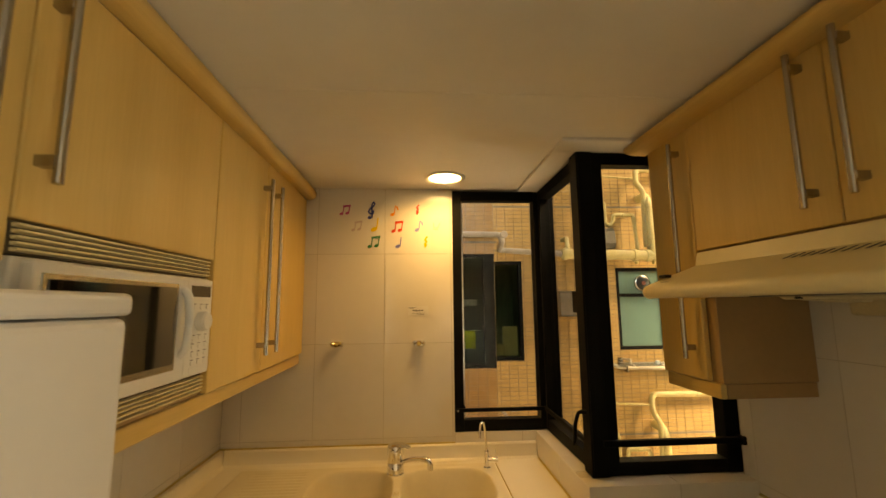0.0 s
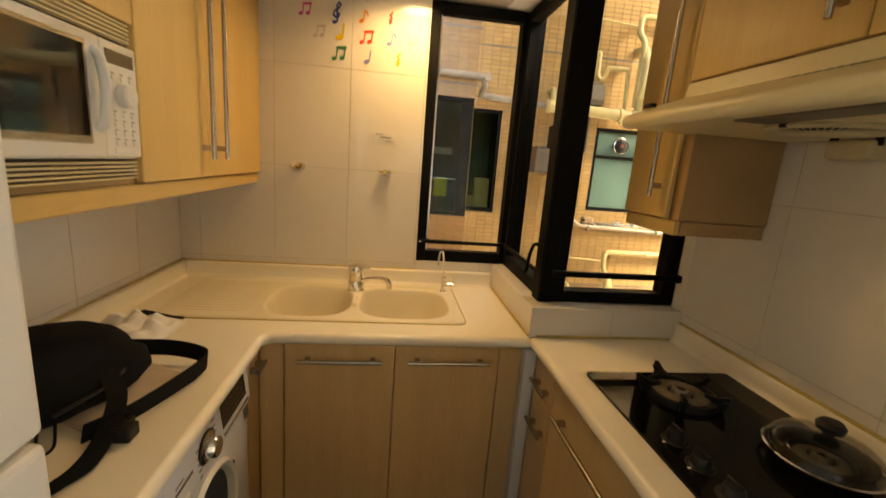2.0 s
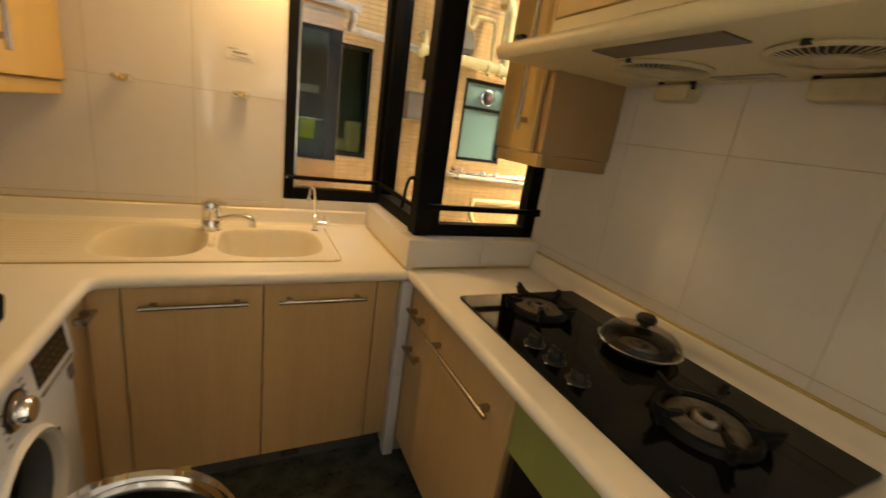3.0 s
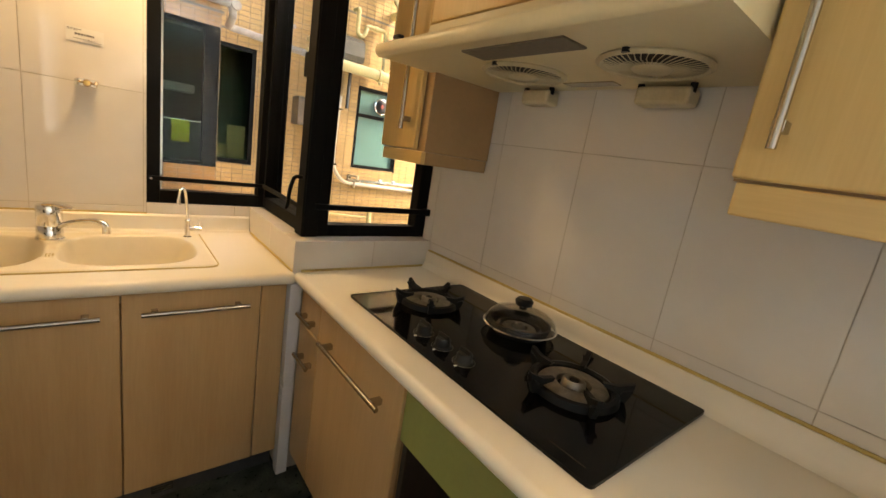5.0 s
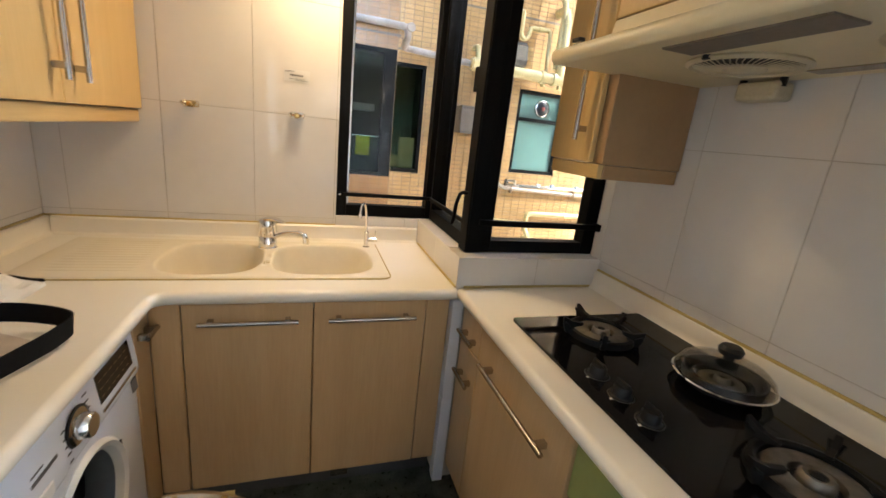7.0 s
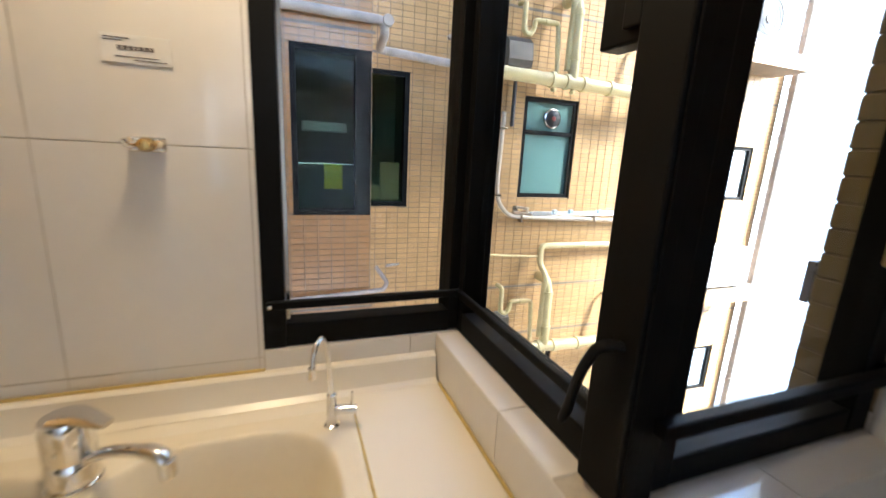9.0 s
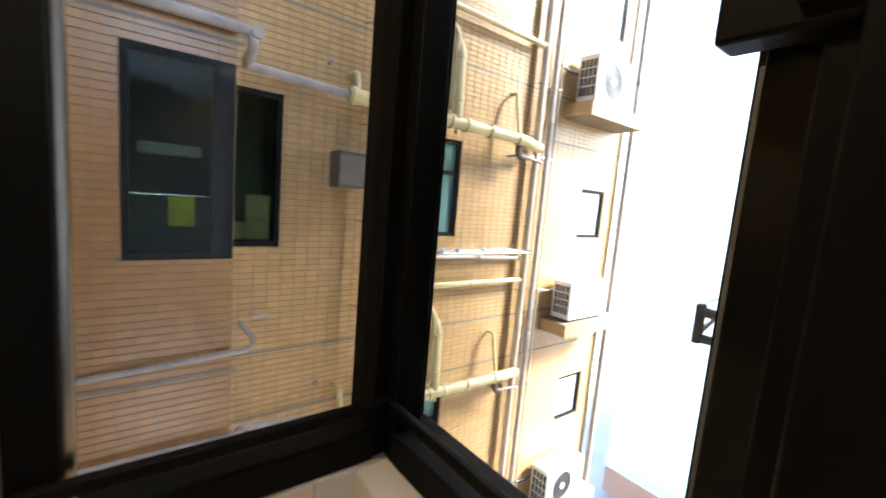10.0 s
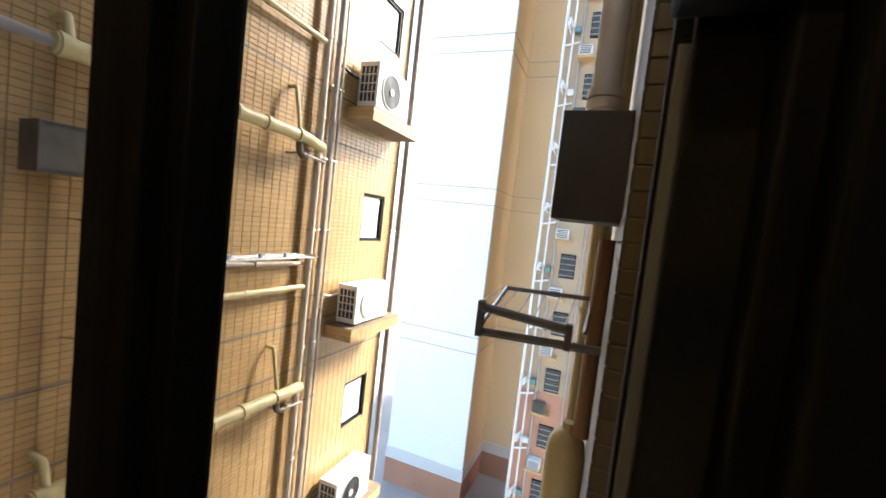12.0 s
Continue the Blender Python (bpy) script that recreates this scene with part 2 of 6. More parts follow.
SLATE = shader("dark_green_slate_floor", (0.10, 0.12, 0.095), 0.36, vary=0.85, scale=12.0, bump=0.25, bump_scale=25.0, rough_vary=0.12)
FRIDGE = shader("white_fridge_enamel", (0.74, 0.74, 0.74), 0.28, vary=0.03, scale=3.0)
PLASTIC = shader("white_plastic", (0.74, 0.73, 0.70), 0.35, vary=0.04, scale=10.0)
CREAM_PLASTIC = shader("cream_plastic", (0.77, 0.66, 0.41), 0.36, vary=0.06, scale=8.0)
BLACK_GLASS = shader("black_hob_glass", (0.004, 0.004, 0.005), 0.05, rough_vary=0.03, scale=10.0)
BLACK_GLASS.node_tree.nodes["Principled BSDF"].inputs["Specular IOR Level"].default_value = 0.16
BLACK_IRON = shader("black_cast_iron", (0.012, 0.012, 0.012), 0.5, vary=0.3, scale=60.0, bump=0.2, bump_scale=400.0)
BLACK_PLASTIC = shader("black_plastic", (0.014, 0.014, 0.014), 0.4, vary=0.2, scale=30.0)
for m_, level in ((BLACK_IRON, 0.2), (BLACK_PLASTIC, 0.25)):
    m_.node_tree.nodes["Principled BSDF"].inputs["Specular IOR Level"].default_value = level
PANE = glass("window_pane", clear=0.97, gloss=0.28)
FACADE = shader("beige_facade_tile", (0.48, 0.295, 0.122), 0.35, vary=0.15, scale=1.2, per_object=0.16)
JOINT = shader("grey_brown_joint", (0.20, 0.145, 0.09), 0.9, vary=0.3, scale=6.0)
GREEN = shader("lime_green_panel", (0.30, 0.33, 0.10), 0.5, vary=0.1, scale=8.0)
# near black in place of the shade inside the cabinet and behind grilles
DARK = shader("shade_dark_interior", (0.05, 0.035, 0.025), 0.7, vary=0.3, scale=20.0)
KICK = shader("grey_plinth", (0.07, 0.075, 0.08), 0.5, vary=0.3, scale=12.0)
WHITE_TILE = shader("white_glazed_tile", (0.72, 0.73, 0.76), 0.2, vary=0.05, scale=5.0)
FILTER = shader("grey_filter_mesh", (0.22, 0.19, 0.15), 0.45, 0.6, vary=0.2, scale=80.0)
GREASE = shader("greased_cream_plastic", (0.66, 0.56, 0.36), 0.35, vary=0.2, scale=14.0)
NYLON = shader("black_nylon", (0.006, 0.0065, 0.008), 0.85, vary=0.3, scale=40.0, bump=0.5, bump_scale=900.0)
NYLON.node_tree.nodes["Principled BSDF"].inputs["Specular IOR Level"].default_value = 0.15
PAPER = shader("white_paper", (0.74, 0.72, 0.68), 0.7, vary=0.08, scale=20.0)
PINK_PAPER = shader("cream_printed_paper", (0.62, 0.52, 0.42), 0.6, vary=0.15, scale=30.0)
INK = shader("grey_ink", (0.10, 0.09, 0.09), 0.6)
LCD = shader("dark_display", (0.012, 0.010, 0.012), 0.12)
BRASS = shader("brass", (0.70, 0.46, 0.16), 0.22, 1.0, vary=0.1, scale=30.0)
WASHER = shader("white_washer_enamel", (0.76, 0.78, 0.82), 0.25, vary=0.03, scale=3.0)
RUBBER = shader("grey_door_seal", (0.10, 0.12, 0.15), 0.5, vary=0.2, scale=30.0)
DRUM = shader("steel_drum", (0.45, 0.48, 0.52), 0.3, 1.0, vary=0.2, scale=40.0)
LID_GLASS = glass("lid_glass", (0.95, 0.94, 0.92), 0.02, 0.93, 0.9)
BOWL_GLASS = glass("washer_door_glass", (0.60, 0.62, 0.62), 0.02)
MICRO_GLASS = shader("dark_microwave_glass", (0.012, 0.010, 0.008), 0.06, coat=0.5)
LAMP = glow("warm_lamp_disc", (1.0, 0.80, 0.50), 1.2)

# ---- structure: the kitchen shell ----
XL, XR, YB, YS = -0.755, 1.425, 2.383, 1.72   # left wall, right wall, sink wall, face of the low step
XN = 0.80                                     # side of the sink recess
YR = -0.95                                    # wall behind
CT = 0.88                                     # counter top
SILL = 1.0


def structure(name, bm, mat, label, category):
    return tagged(part(name, bm, mat), label, category, kind="structure")


floor = structure("floor", box(XL - 0.15, XR + 0.15, YR - 0.15, YB + 0.02, -0.15, 0.0), SLATE, "dark green mottled slate-look kitchen floor", "floor")
b = box(XL - 0.15, XR + 0.10, YR - 0.15, 1.86, CEIL, CEIL + 0.2)
box(XL - 0.15, 0.935, 1.86, YB + 0.12, CEIL, CEIL + 0.2, bm=b)
ceiling = structure("ceiling", b, PAINT, "smooth cream-painted kitchen ceiling", "ceiling")
b = box(0.745, 0.84, 1.775, YB - 0.01, CEIL - 0.014, CEIL, 0.003)
box(0.745, XR, 1.66, 1.775, CEIL - 0.014, CEIL, 0.003, bm=b)
box(-0.33, 1.03, 1.352, 1.355, CEIL - 0.0016, CEIL, bm=b)
trim = structure("trim", b, PAINT, "narrow painted ceiling margin along the windows", "trim")
b = box(XL - 0.15, 0.389, YB + 0.002, YB + 0.15, 0, CEIL)
box(0.389, 0.93, YB + 0.002, YB + 0.10, 0, SILL - 0.004, bm=b)
wall_north = structure("wall_north", b, GROUT, "sink wall clad in large cream glazed tiles", "wall")
wall_west = structure("wall_west", box(XL - 0.15, XL - 0.002, YR, YB, 0, CEIL), GROUT, "long wall clad in large cream glazed tiles", "wall")
b = box(XR + 0.002, XR + 0.10, -0.08, 1.79, 0, CEIL)
box(XR + 0.002, XR + 0.10, YR, -0.84, 0, CEIL, bm=b)
box(XR + 0.002, XR + 0.10, -0.84, -0.08, 2.05, CEIL, bm=b)
box(XR + 0.10, XR + 0.14, -0.90, -0.02, 0, 2.15, bm=b)
wall_east = structure("wall_east", b, GROUT, "hob wall clad in large cream glazed tiles", "wall")
b = box(XL - 0.15, -0.26, YR - 0.15, YR, 0, CEIL)
box(-0.08, XR + 0.10, YR - 0.15, YR, 0, CEIL, bm=b)
box(-0.26, -0.08, YR - 0.15, YR, 2.06, CEIL, bm=b)
box(-0.30, -0.04, YR - 0.17, YR - 0.15, 0, CEIL, bm=b)
wall_south = structure("wall_south", b, PAINT, "plain cream wall at the kitchen entrance", "wall")
wall_nook = structure("wall_nook", box(XN + 0.002, 0.93, 1.86, YB + 0.002, 0, SILL - 0.004), GROUT, "low tiled wall beside the sink under the casement", "wall")
wall_step = structure("wall_step", box(XN + 0.002, XR + 0.10, YS + 0.002, 1.86, 0, SILL - 0.004), GROUT, "low tiled wall behind the hob counter", "wall")

# ---- windows ----
ZT = 2.25


def bar(name, dims, parent, mat=BLACK_ALU, bevel=0.003):
    return part(name, box(*dims, bevel=bevel), mat, parent)


def window(name, at, label):
    return thing(name, at, label, "window", kind="structure")


window_1 = window("window_1", (0.64, 2.42, SILL), "black aluminium fixed window above the sink")
bar("frame_stile", (0.389, 0.436, 2.388, 2.45, SILL, ZT), window_1)
bar("frame_stile", (0.838, 0.895, 2.398, 2.46, SILL, ZT), window_1)
bar("frame_rail", (0.436, 0.838, 2.392, 2.45, SILL, SILL + 0.055), window_1)
bar("frame_rail", (0.436, 0.838, 2.392, 2.45, ZT - 0.05, ZT), window_1)
bar("guard_bar", (0.397, 0.87, 2.372, 2.390, SILL + 0.098, SILL + 0.116), window_1)
bar("glazing_bead", (0.437, 0.447, 2.410, 2.44, SILL + 0.056, ZT - 0.051), window_1, STEEL, 0.001)
p = part("pane", box(0.436, 0.838, 2.425, 2.430, SILL + 0.055, ZT - 0.05), PANE, window_1)
p.visible_shadow = False
for x in (0.404, 0.86):
    part("screw", lathe([(0.0, -0.004), (0.005, -0.003), (0.005, 0.004), (0.0, 0.004)], (x, 2.370, SILL + 0.107), "y", 10), STEEL, window_1)

bar("outer_stile", (0.848, 0.90, 2.462, 2.508, SILL + 0.01, ZT), window_1)
bar("outer_rail", (0.425, 0.845, 2.452, 2.49, SILL + 0.005, SILL + 0.04), window_1)

window_2 = window("window_2", (0.88, 2.1, SILL), "black aluminium casement window beside the sink, shut")
bar("frame_stile", (0.862, 0.918, 2.366, 2.396, SILL, ZT), window_2)
bar("frame_rail", (0.862, 0.918, 1.865, 2.366, SILL, SILL + 0.055), window_2)
bar("frame_rail", (0.862, 0.918, 1.865, 2.366, ZT - 0.05, ZT), window_2)
bar("frame_stile", (0.872, 0.918, 1.862, 1.885, SILL + 0.055, ZT - 0.05), window_2)
bar("sash_stile", (0.919, 0.934, 1.862, 1.931, SILL + 0.02, ZT - 0.02), window_2)
bar("outer_stile", (0.941, 0.952, 1.870, 1.943, SILL + 0.01, ZT), window_2, bevel=0.001)
bar("sash_stile", (0.920, 0.952, 2.402, 2.44, SILL + 0.01, ZT), window_2)
bar("sash_rail", (0.920, 0.955, 1.958, 2.402, SILL + 0.012, SILL + 0.05), window_2)
bar("sash_gasket", (0.935, 0.940, 1.880, 1.939, SILL + 0.03, 1.602), window_2, RUBBER_GREY, 0.001)
bar("guard_bar", (0.848, 0.862, 1.86, 2.37, SILL + 0.098, SILL + 0.116), window_2)
p = part("pane", box(0.892, 0.897, 1.885, 2.366, SILL + 0.055, ZT - 0.05), PANE, window_2)
p.visible_shadow = False
handle_path = arc_path([(0.842, 1.812, SILL + 0.226), (0.815, 1.824, SILL + 0.228), (0.806, 1.842, SILL + 0.18), (0.808, 1.858, SILL + 0.115), (0.804, 1.864, SILL + 0.095)], 0.03)
part("casement_handle", sweep(handle_path, [0.011] * 3 + [0.010] * (len(handle_path) - 4) + [0.007], 10, flat=0.7), BLACK_ALU, window_2, smooth=True)
b = box(0.860, 0.896, 1.862, 1.950, 1.600, 1.690, 0.004)
box(0.850, 0.860, 1.868, 1.900, 1.615, 1.665, 0.003, bm=b)
part("latch_case", b, BLACK_ALU, window_2)

b = box(0.842, 0.908, 1.786, 1.862, SILL, CEIL, 0.004)
box(0.848, 0.868, 1.782, 1.786, SILL + 0.004, CEIL - 0.004, 0.001, bm=b)
window_post = structure("window_post", b, BLACK_ALU, "thick black aluminium corner post between two windows", "window post")
window_3 = window("window_3", (1.18, 1.82, SILL), "black aluminium window behind the hob counter")
bar("frame_stile", (1.375, 1.432, 1.796, 1.858, SILL, ZT), window_3)
bar("frame_stile", (0.908, 0.952, 1.796, 1.858, SILL, ZT), window_3)
bar("frame_rail", (0.952, 1.375, 1.798, 1.856, SILL, SILL + 0.048), window_3)
bar("frame_rail", (0.952, 1.375, 1.798, 1.856, ZT - 0.05, ZT), window_3)
bar("guard_bar", (0.885, 1.43, 1.764, 1.786, SILL + 0.112, SILL + 0.134), window_3)
part("guard_bracket", box(1.405, 1.425, 1.755, 1.80, SILL + 0.108, SILL + 0.138, 0.003), BLACK_ALU, window_3)
p = part("pane", box(0.952, 1.375, 1.826, 1.831, SILL + 0.048, ZT - 0.05), PANE, window_3)
p.visible_shadow = False

# ---- cabinets ----
def tbar(parent, axis, at, length, proud, out):
    """A bar handle on two square feet. axis: the way it runs; out: the way it stands out (unit vector)."""
    a = Vector({"x": (1, 0, 0), "y": (0, 1, 0), "z": (0, 0, 1)}[axis])
    c, o = Vector(at), Vector(out)
    h = part("handle", sweep([c + o * proud - a * length / 2, c + o * proud + a * length / 2], 0.0075, 12), STEEL, parent, "brushed steel bar handle", True)
    for s in (-1, 1):
        m = c + a * s * (length / 2 - min(0.035, length * 0.2))
        lo, hi = m - Vector((0.009,) * 3), m + Vector((0.009,) * 3)
        tip = m + o * proud
        foot = [(min(lo[i], tip[i]) if abs(o[i]) > 0.5 and o[i] < 0 else (m[i] if abs(o[i]) > 0.5 else lo[i]), max(m[i], tip[i]) if abs(o[i]) > 0.5 else hi[i]) for i in range(3)]
        part("handle_foot", box(*foot[0], *foot[1], *foot[2], bevel=0.0015), STEEL, h)
    return h


VENEER = {"door": MAPLE}


def door_panel(parent, dims, name="door", mat=None, bevel=0.004):
    return part(name, box(*dims, bevel=bevel, seg=3), mat or VENEER["door"], parent)


LEFT = (1, 0, 0)
XD = -0.376                                   # door face of the left wall cabinets
cab = thing("wall_cabinet", (XL + 0.18, 1.9, 1.40), "tall maple wall cabinet with two doors and bar handles", "cabinet", "wall cabinets")
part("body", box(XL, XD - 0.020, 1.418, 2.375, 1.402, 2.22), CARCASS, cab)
tbar(door_panel(cab, (XD - 0.019, XD, 1.418, 1.802, 1.404, 2.192)), "z", (XD, 1.766, 1.790), 0.65, 0.032, LEFT)
tbar(door_panel(cab, (XD - 0.019, XD, 1.805, 2.308, 1.404, 2.192)), "z", (XD, 1.878, 1.790), 0.65, 0.032, LEFT)
door_panel(cab, (XD - 0.019, XD - 0.004, 2.311, 2.378, 1.404, 2.192), "filler")

cab = thing("wall_cabinet", (XL + 0.18, 1.16, 1.40), "maple wall cabinet housing a built-in microwave oven", "cabinet", "wall cabinets")
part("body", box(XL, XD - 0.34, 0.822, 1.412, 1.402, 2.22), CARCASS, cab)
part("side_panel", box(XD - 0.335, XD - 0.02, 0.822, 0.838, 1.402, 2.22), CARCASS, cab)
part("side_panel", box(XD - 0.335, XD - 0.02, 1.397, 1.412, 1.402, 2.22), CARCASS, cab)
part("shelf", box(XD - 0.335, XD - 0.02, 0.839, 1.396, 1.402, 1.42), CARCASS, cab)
tbar(door_panel(cab, (XD - 0.019, XD, 0.824, 1.414, 1.768, 2.192)), "z", (XD, 0.852, 1.99), 0.33, 0.032, LEFT)

cab = thing("wall_cabinet", (XL + 0.18, 0.5, 1.40), "maple wall cabinet above the fridge", "cabinet", "wall cabinets")
part("body", box(XL, XD - 0.020, 0.222, 0.818, 1.70, 2.22), CARCASS, cab)
tbar(door_panel(cab, (XD - 0.019, XD, 0.224, 0.520, 1.704, 2.192)), "z", (XD, 0.485, 1.95), 0.36, 0.032, LEFT)
tbar(door_panel(cab, (XD - 0.019, XD, 0.523, 0.820, 1.704, 2.192)), "z", (XD, 0.745, 1.97), 0.36, 0.032, LEFT)


def cornice(name, x, out, y0, y1, z0, label):
    """A rounded moulding along y that stands out from x."""
    h = CEIL - 0.003 - z0
    prof = [(x, z0)] + [(x + out * (0.45 + 0.55 * math.cos(radians(a))), z0 + h * (0.5 + 0.5 * math.sin(radians(a)))) for a in range(-90, 91, 15)] + [(x, z0 + h)]
    return solid(name, prism(prof, y0, y1, "y"), MAPLE_Y, label, "moulding", smooth=True)


cornice("cornice", XD - 0.004, 0.050, 0.222, 2.378, 2.194, "rounded maple cornice along the wall cabinets under the ceiling")
b = box(XD - 0.04, XD - 0.016, 0.824, 2.378, 1.352, 1.400, 0.005)
solid("light_pelmet", b, MAPLE_Y, "maple pelmet strip under the wall cabinets", "pelmet")
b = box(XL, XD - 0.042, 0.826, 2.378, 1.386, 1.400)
solid("cabinet_base_board", b, CARCASS, "beige laminate underside board of the wall cabinets, shade in its colour", "board")

RIGHT = (-1, 0, 0)
XE = 1.098
cab = thing("wall_cabinet", (1.27, 1.59, 1.40), "narrow tall maple wall cabinet beside the window", "cabinet", "wall cabinets")
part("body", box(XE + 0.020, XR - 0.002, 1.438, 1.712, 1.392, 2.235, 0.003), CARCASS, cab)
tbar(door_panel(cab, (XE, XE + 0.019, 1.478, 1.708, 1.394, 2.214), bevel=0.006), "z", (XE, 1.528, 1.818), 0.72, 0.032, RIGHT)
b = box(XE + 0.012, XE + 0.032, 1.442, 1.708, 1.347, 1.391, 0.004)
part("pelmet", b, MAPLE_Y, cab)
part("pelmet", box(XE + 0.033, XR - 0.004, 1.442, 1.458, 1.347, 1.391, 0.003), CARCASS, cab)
cab = thing("wall_cabinet", (1.27, 0.98, 1.79), "short maple wall cabinet above the cooker hood", "cabinet", "wall cabinets")
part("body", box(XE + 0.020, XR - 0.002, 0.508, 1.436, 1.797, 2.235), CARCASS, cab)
tbar(door_panel(cab, (XE, XE + 0.019, 1.012, 1.475, 1.80, 2.214)), "z", (XE, 1.064, 2.028), 0.37, 0.032, RIGHT)
tbar(door_panel(cab, (XE, XE + 0.019, 0.509, 1.009, 1.80, 2.214)), "z", (XE, 0.955, 2.035), 0.37, 0.032, RIGHT)
cab = thing("wall_cabinet", (1.27, 0.25, 1.40), "maple wall cabinet with a bar handle at the counter's end", "cabinet", "wall cabinets")
part("body", box(XE + 0.020, XR - 0.002, 0.02, 0.505, 1.424, 2.235), CARCASS, cab)
tbar(door_panel(cab, (XE, XE + 0.019, 0.02, 0.505, 1.428, 2.214), bevel=0.006), "z", (XE, 0.453, 1.826), 0.70, 0.032, RIGHT)
part("pelmet", box(XE + 0.008, XE + 0.032, 0.02, 0.497, 1.366, 1.423, 0.004), MAPLE_Y, cab)
part("pelmet", box(XE + 0.033, XR - 0.004, 0.481, 0.497, 1.366, 1.423, 0.003), MAPLE_X, cab)
cornice("cornice", XE + 0.004, -0.088, 0.02, 1.730, 2.212, "rounded maple cornice above the hood cabinets under the ceiling")

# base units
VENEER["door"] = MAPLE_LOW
cab = thing("sink_base_cabinet", (0.29, 2.05, 0.0), "maple sink base cabinet with two bar-handled doors", "cabinet", "base cabinets")
part("body", box(-0.115, 0.695, 1.760, 2.37, 0.10, 0.70), CARCASS, cab)
YD = 1.733
for x0, x1, hx, hl in ((-0.115, 0.2875, 0.088, 0.306), (0.2905, 0.694, 0.4955, 0.313)):
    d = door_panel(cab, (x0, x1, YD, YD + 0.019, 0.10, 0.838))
    tbar(d, "x", (hx, YD, 0.767), hl, 0.03, (0, -1, 0))
door_panel(cab, (0.697, 0.788, YD + 0.002, YD + 0.019, 0.10, 0.838), "filler")
d = door_panel(cab, (-0.206, -0.118, YD - 0.004, YD + 0.019, 0.10, 0.838), "filler", bevel=0.009)
part("plinth", box(-0.20, 0.788, 1.79, 1.806, 0.0, 0.098), KICK, cab)
v = box(0.37, 0.44, 1.786, 1.79, 0.02, 0.08, 0.002)
v = part("plinth_vent", v, BLACK_PLASTIC, cab)
for i in range(5):
    part("slat", box(0.374, 0.436, 1.784, 1.786, 0.027 + i * 0.010, 0.031 + i * 0.010), STEEL, v)
cab = thing("corner_cabinet", (-0.45, 1.67, 0.0), "narrow maple corner door beside the washing machine", "cabinet", "base cabinets")
part("body", box(-0.70, -0.225, 1.612, 1.735, 0.10, 0.838), CARCASS, cab)
tbar(door_panel(cab, (-0.222, -0.203, 1.612, 1.726, 0.10, 0.838)), "y", (-0.203, 1.668, 0.765), 0.085, 0.03, LEFT)
part("plinth", box(-0.26, -0.245, 1.612, 1.788, 0.0, 0.098), KICK, cab)

XF = 0.835
cab = thing("drawer_cabinet", (1.1, 1.61, 0.0), "narrow maple base unit with a drawer above a door", "cabinet", "base cabinets")
part("body", box(XF + 0.020, XR - 0.02, 1.514, 1.698, 0.10, 0.838), CARCASS, cab)
tbar(door_panel(cab, (XF, XF + 0.019, 1.516, 1.698, 0.69, 0.838), "drawer_front"), "y", (XF, 1.598, 0.735), 0.13, 0.028, RIGHT)
tbar(door_panel(cab, (XF, XF + 0.019, 1.516, 1.698, 0.10, 0.685)), "y", (XF, 1.598, 0.57), 0.13, 0.028, RIGHT)
cab = thing("hob_base_cabinet", (1.1, 1.24, 0.0), "maple base cabinet with one wide door under the hob", "cabinet", "base cabinets")
part("body", box(XF + 0.020, XR - 0.02, 0.980, 1.511, 0.10, 0.838), CARCASS, cab)
tbar(door_panel(cab, (XF, XF + 0.019, 0.977, 1.513, 0.10, 0.838)), "y", (XF, 1.238, 0.722), 0.40, 0.034, RIGHT)
cab = thing("open_base_cabinet", (1.1, 0.75, 0.0), "base cabinet under the hob with its maple door wide open", "cabinet", "base cabinets")
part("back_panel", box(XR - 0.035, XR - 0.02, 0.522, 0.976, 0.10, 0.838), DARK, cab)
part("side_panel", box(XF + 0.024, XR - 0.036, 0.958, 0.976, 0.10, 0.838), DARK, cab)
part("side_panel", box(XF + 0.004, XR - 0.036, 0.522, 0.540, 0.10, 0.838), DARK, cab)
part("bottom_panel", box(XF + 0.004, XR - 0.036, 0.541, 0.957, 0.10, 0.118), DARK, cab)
part("apron_panel", box(XF + 0.010, XF + 0.022, 0.541, 0.9755, 0.665, 0.838), GREEN, cab, "lime green apron board")
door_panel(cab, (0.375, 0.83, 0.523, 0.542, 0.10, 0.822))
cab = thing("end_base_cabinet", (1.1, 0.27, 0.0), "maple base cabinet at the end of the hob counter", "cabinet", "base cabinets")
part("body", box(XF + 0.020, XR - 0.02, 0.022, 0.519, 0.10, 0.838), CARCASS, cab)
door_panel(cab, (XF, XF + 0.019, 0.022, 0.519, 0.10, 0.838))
solid("plinth", box(XF + 0.05, XF + 0.066, 0.022, 1.698, 0.0, 0.098), KICK, "dark grey recessed plinth under the hob cabinets", "plinth")
b = box(0.792, XF - 0.002, 1.702, 1.7575, 0.0, 0.836, 0.002)
post = thing("tiled_pier", (0.81, 1.73, 0.0), "slim white tiled wall end between the cabinet runs", "pier")
part("core", b, WHITE_TILE, post)
for z in (0.0, 0.43):
    part("tile", box(0.789, XF - 0.004, 1.699, 1.702, z + 0.002, z + 0.402, 0.0006, 1), WHITE_TILE, post)
    part("tile", box(0.789, 0.792, 1.7025, 1.737, z + 0.002, z + 0.402, 0.0006, 1), WHITE_TILE, post)

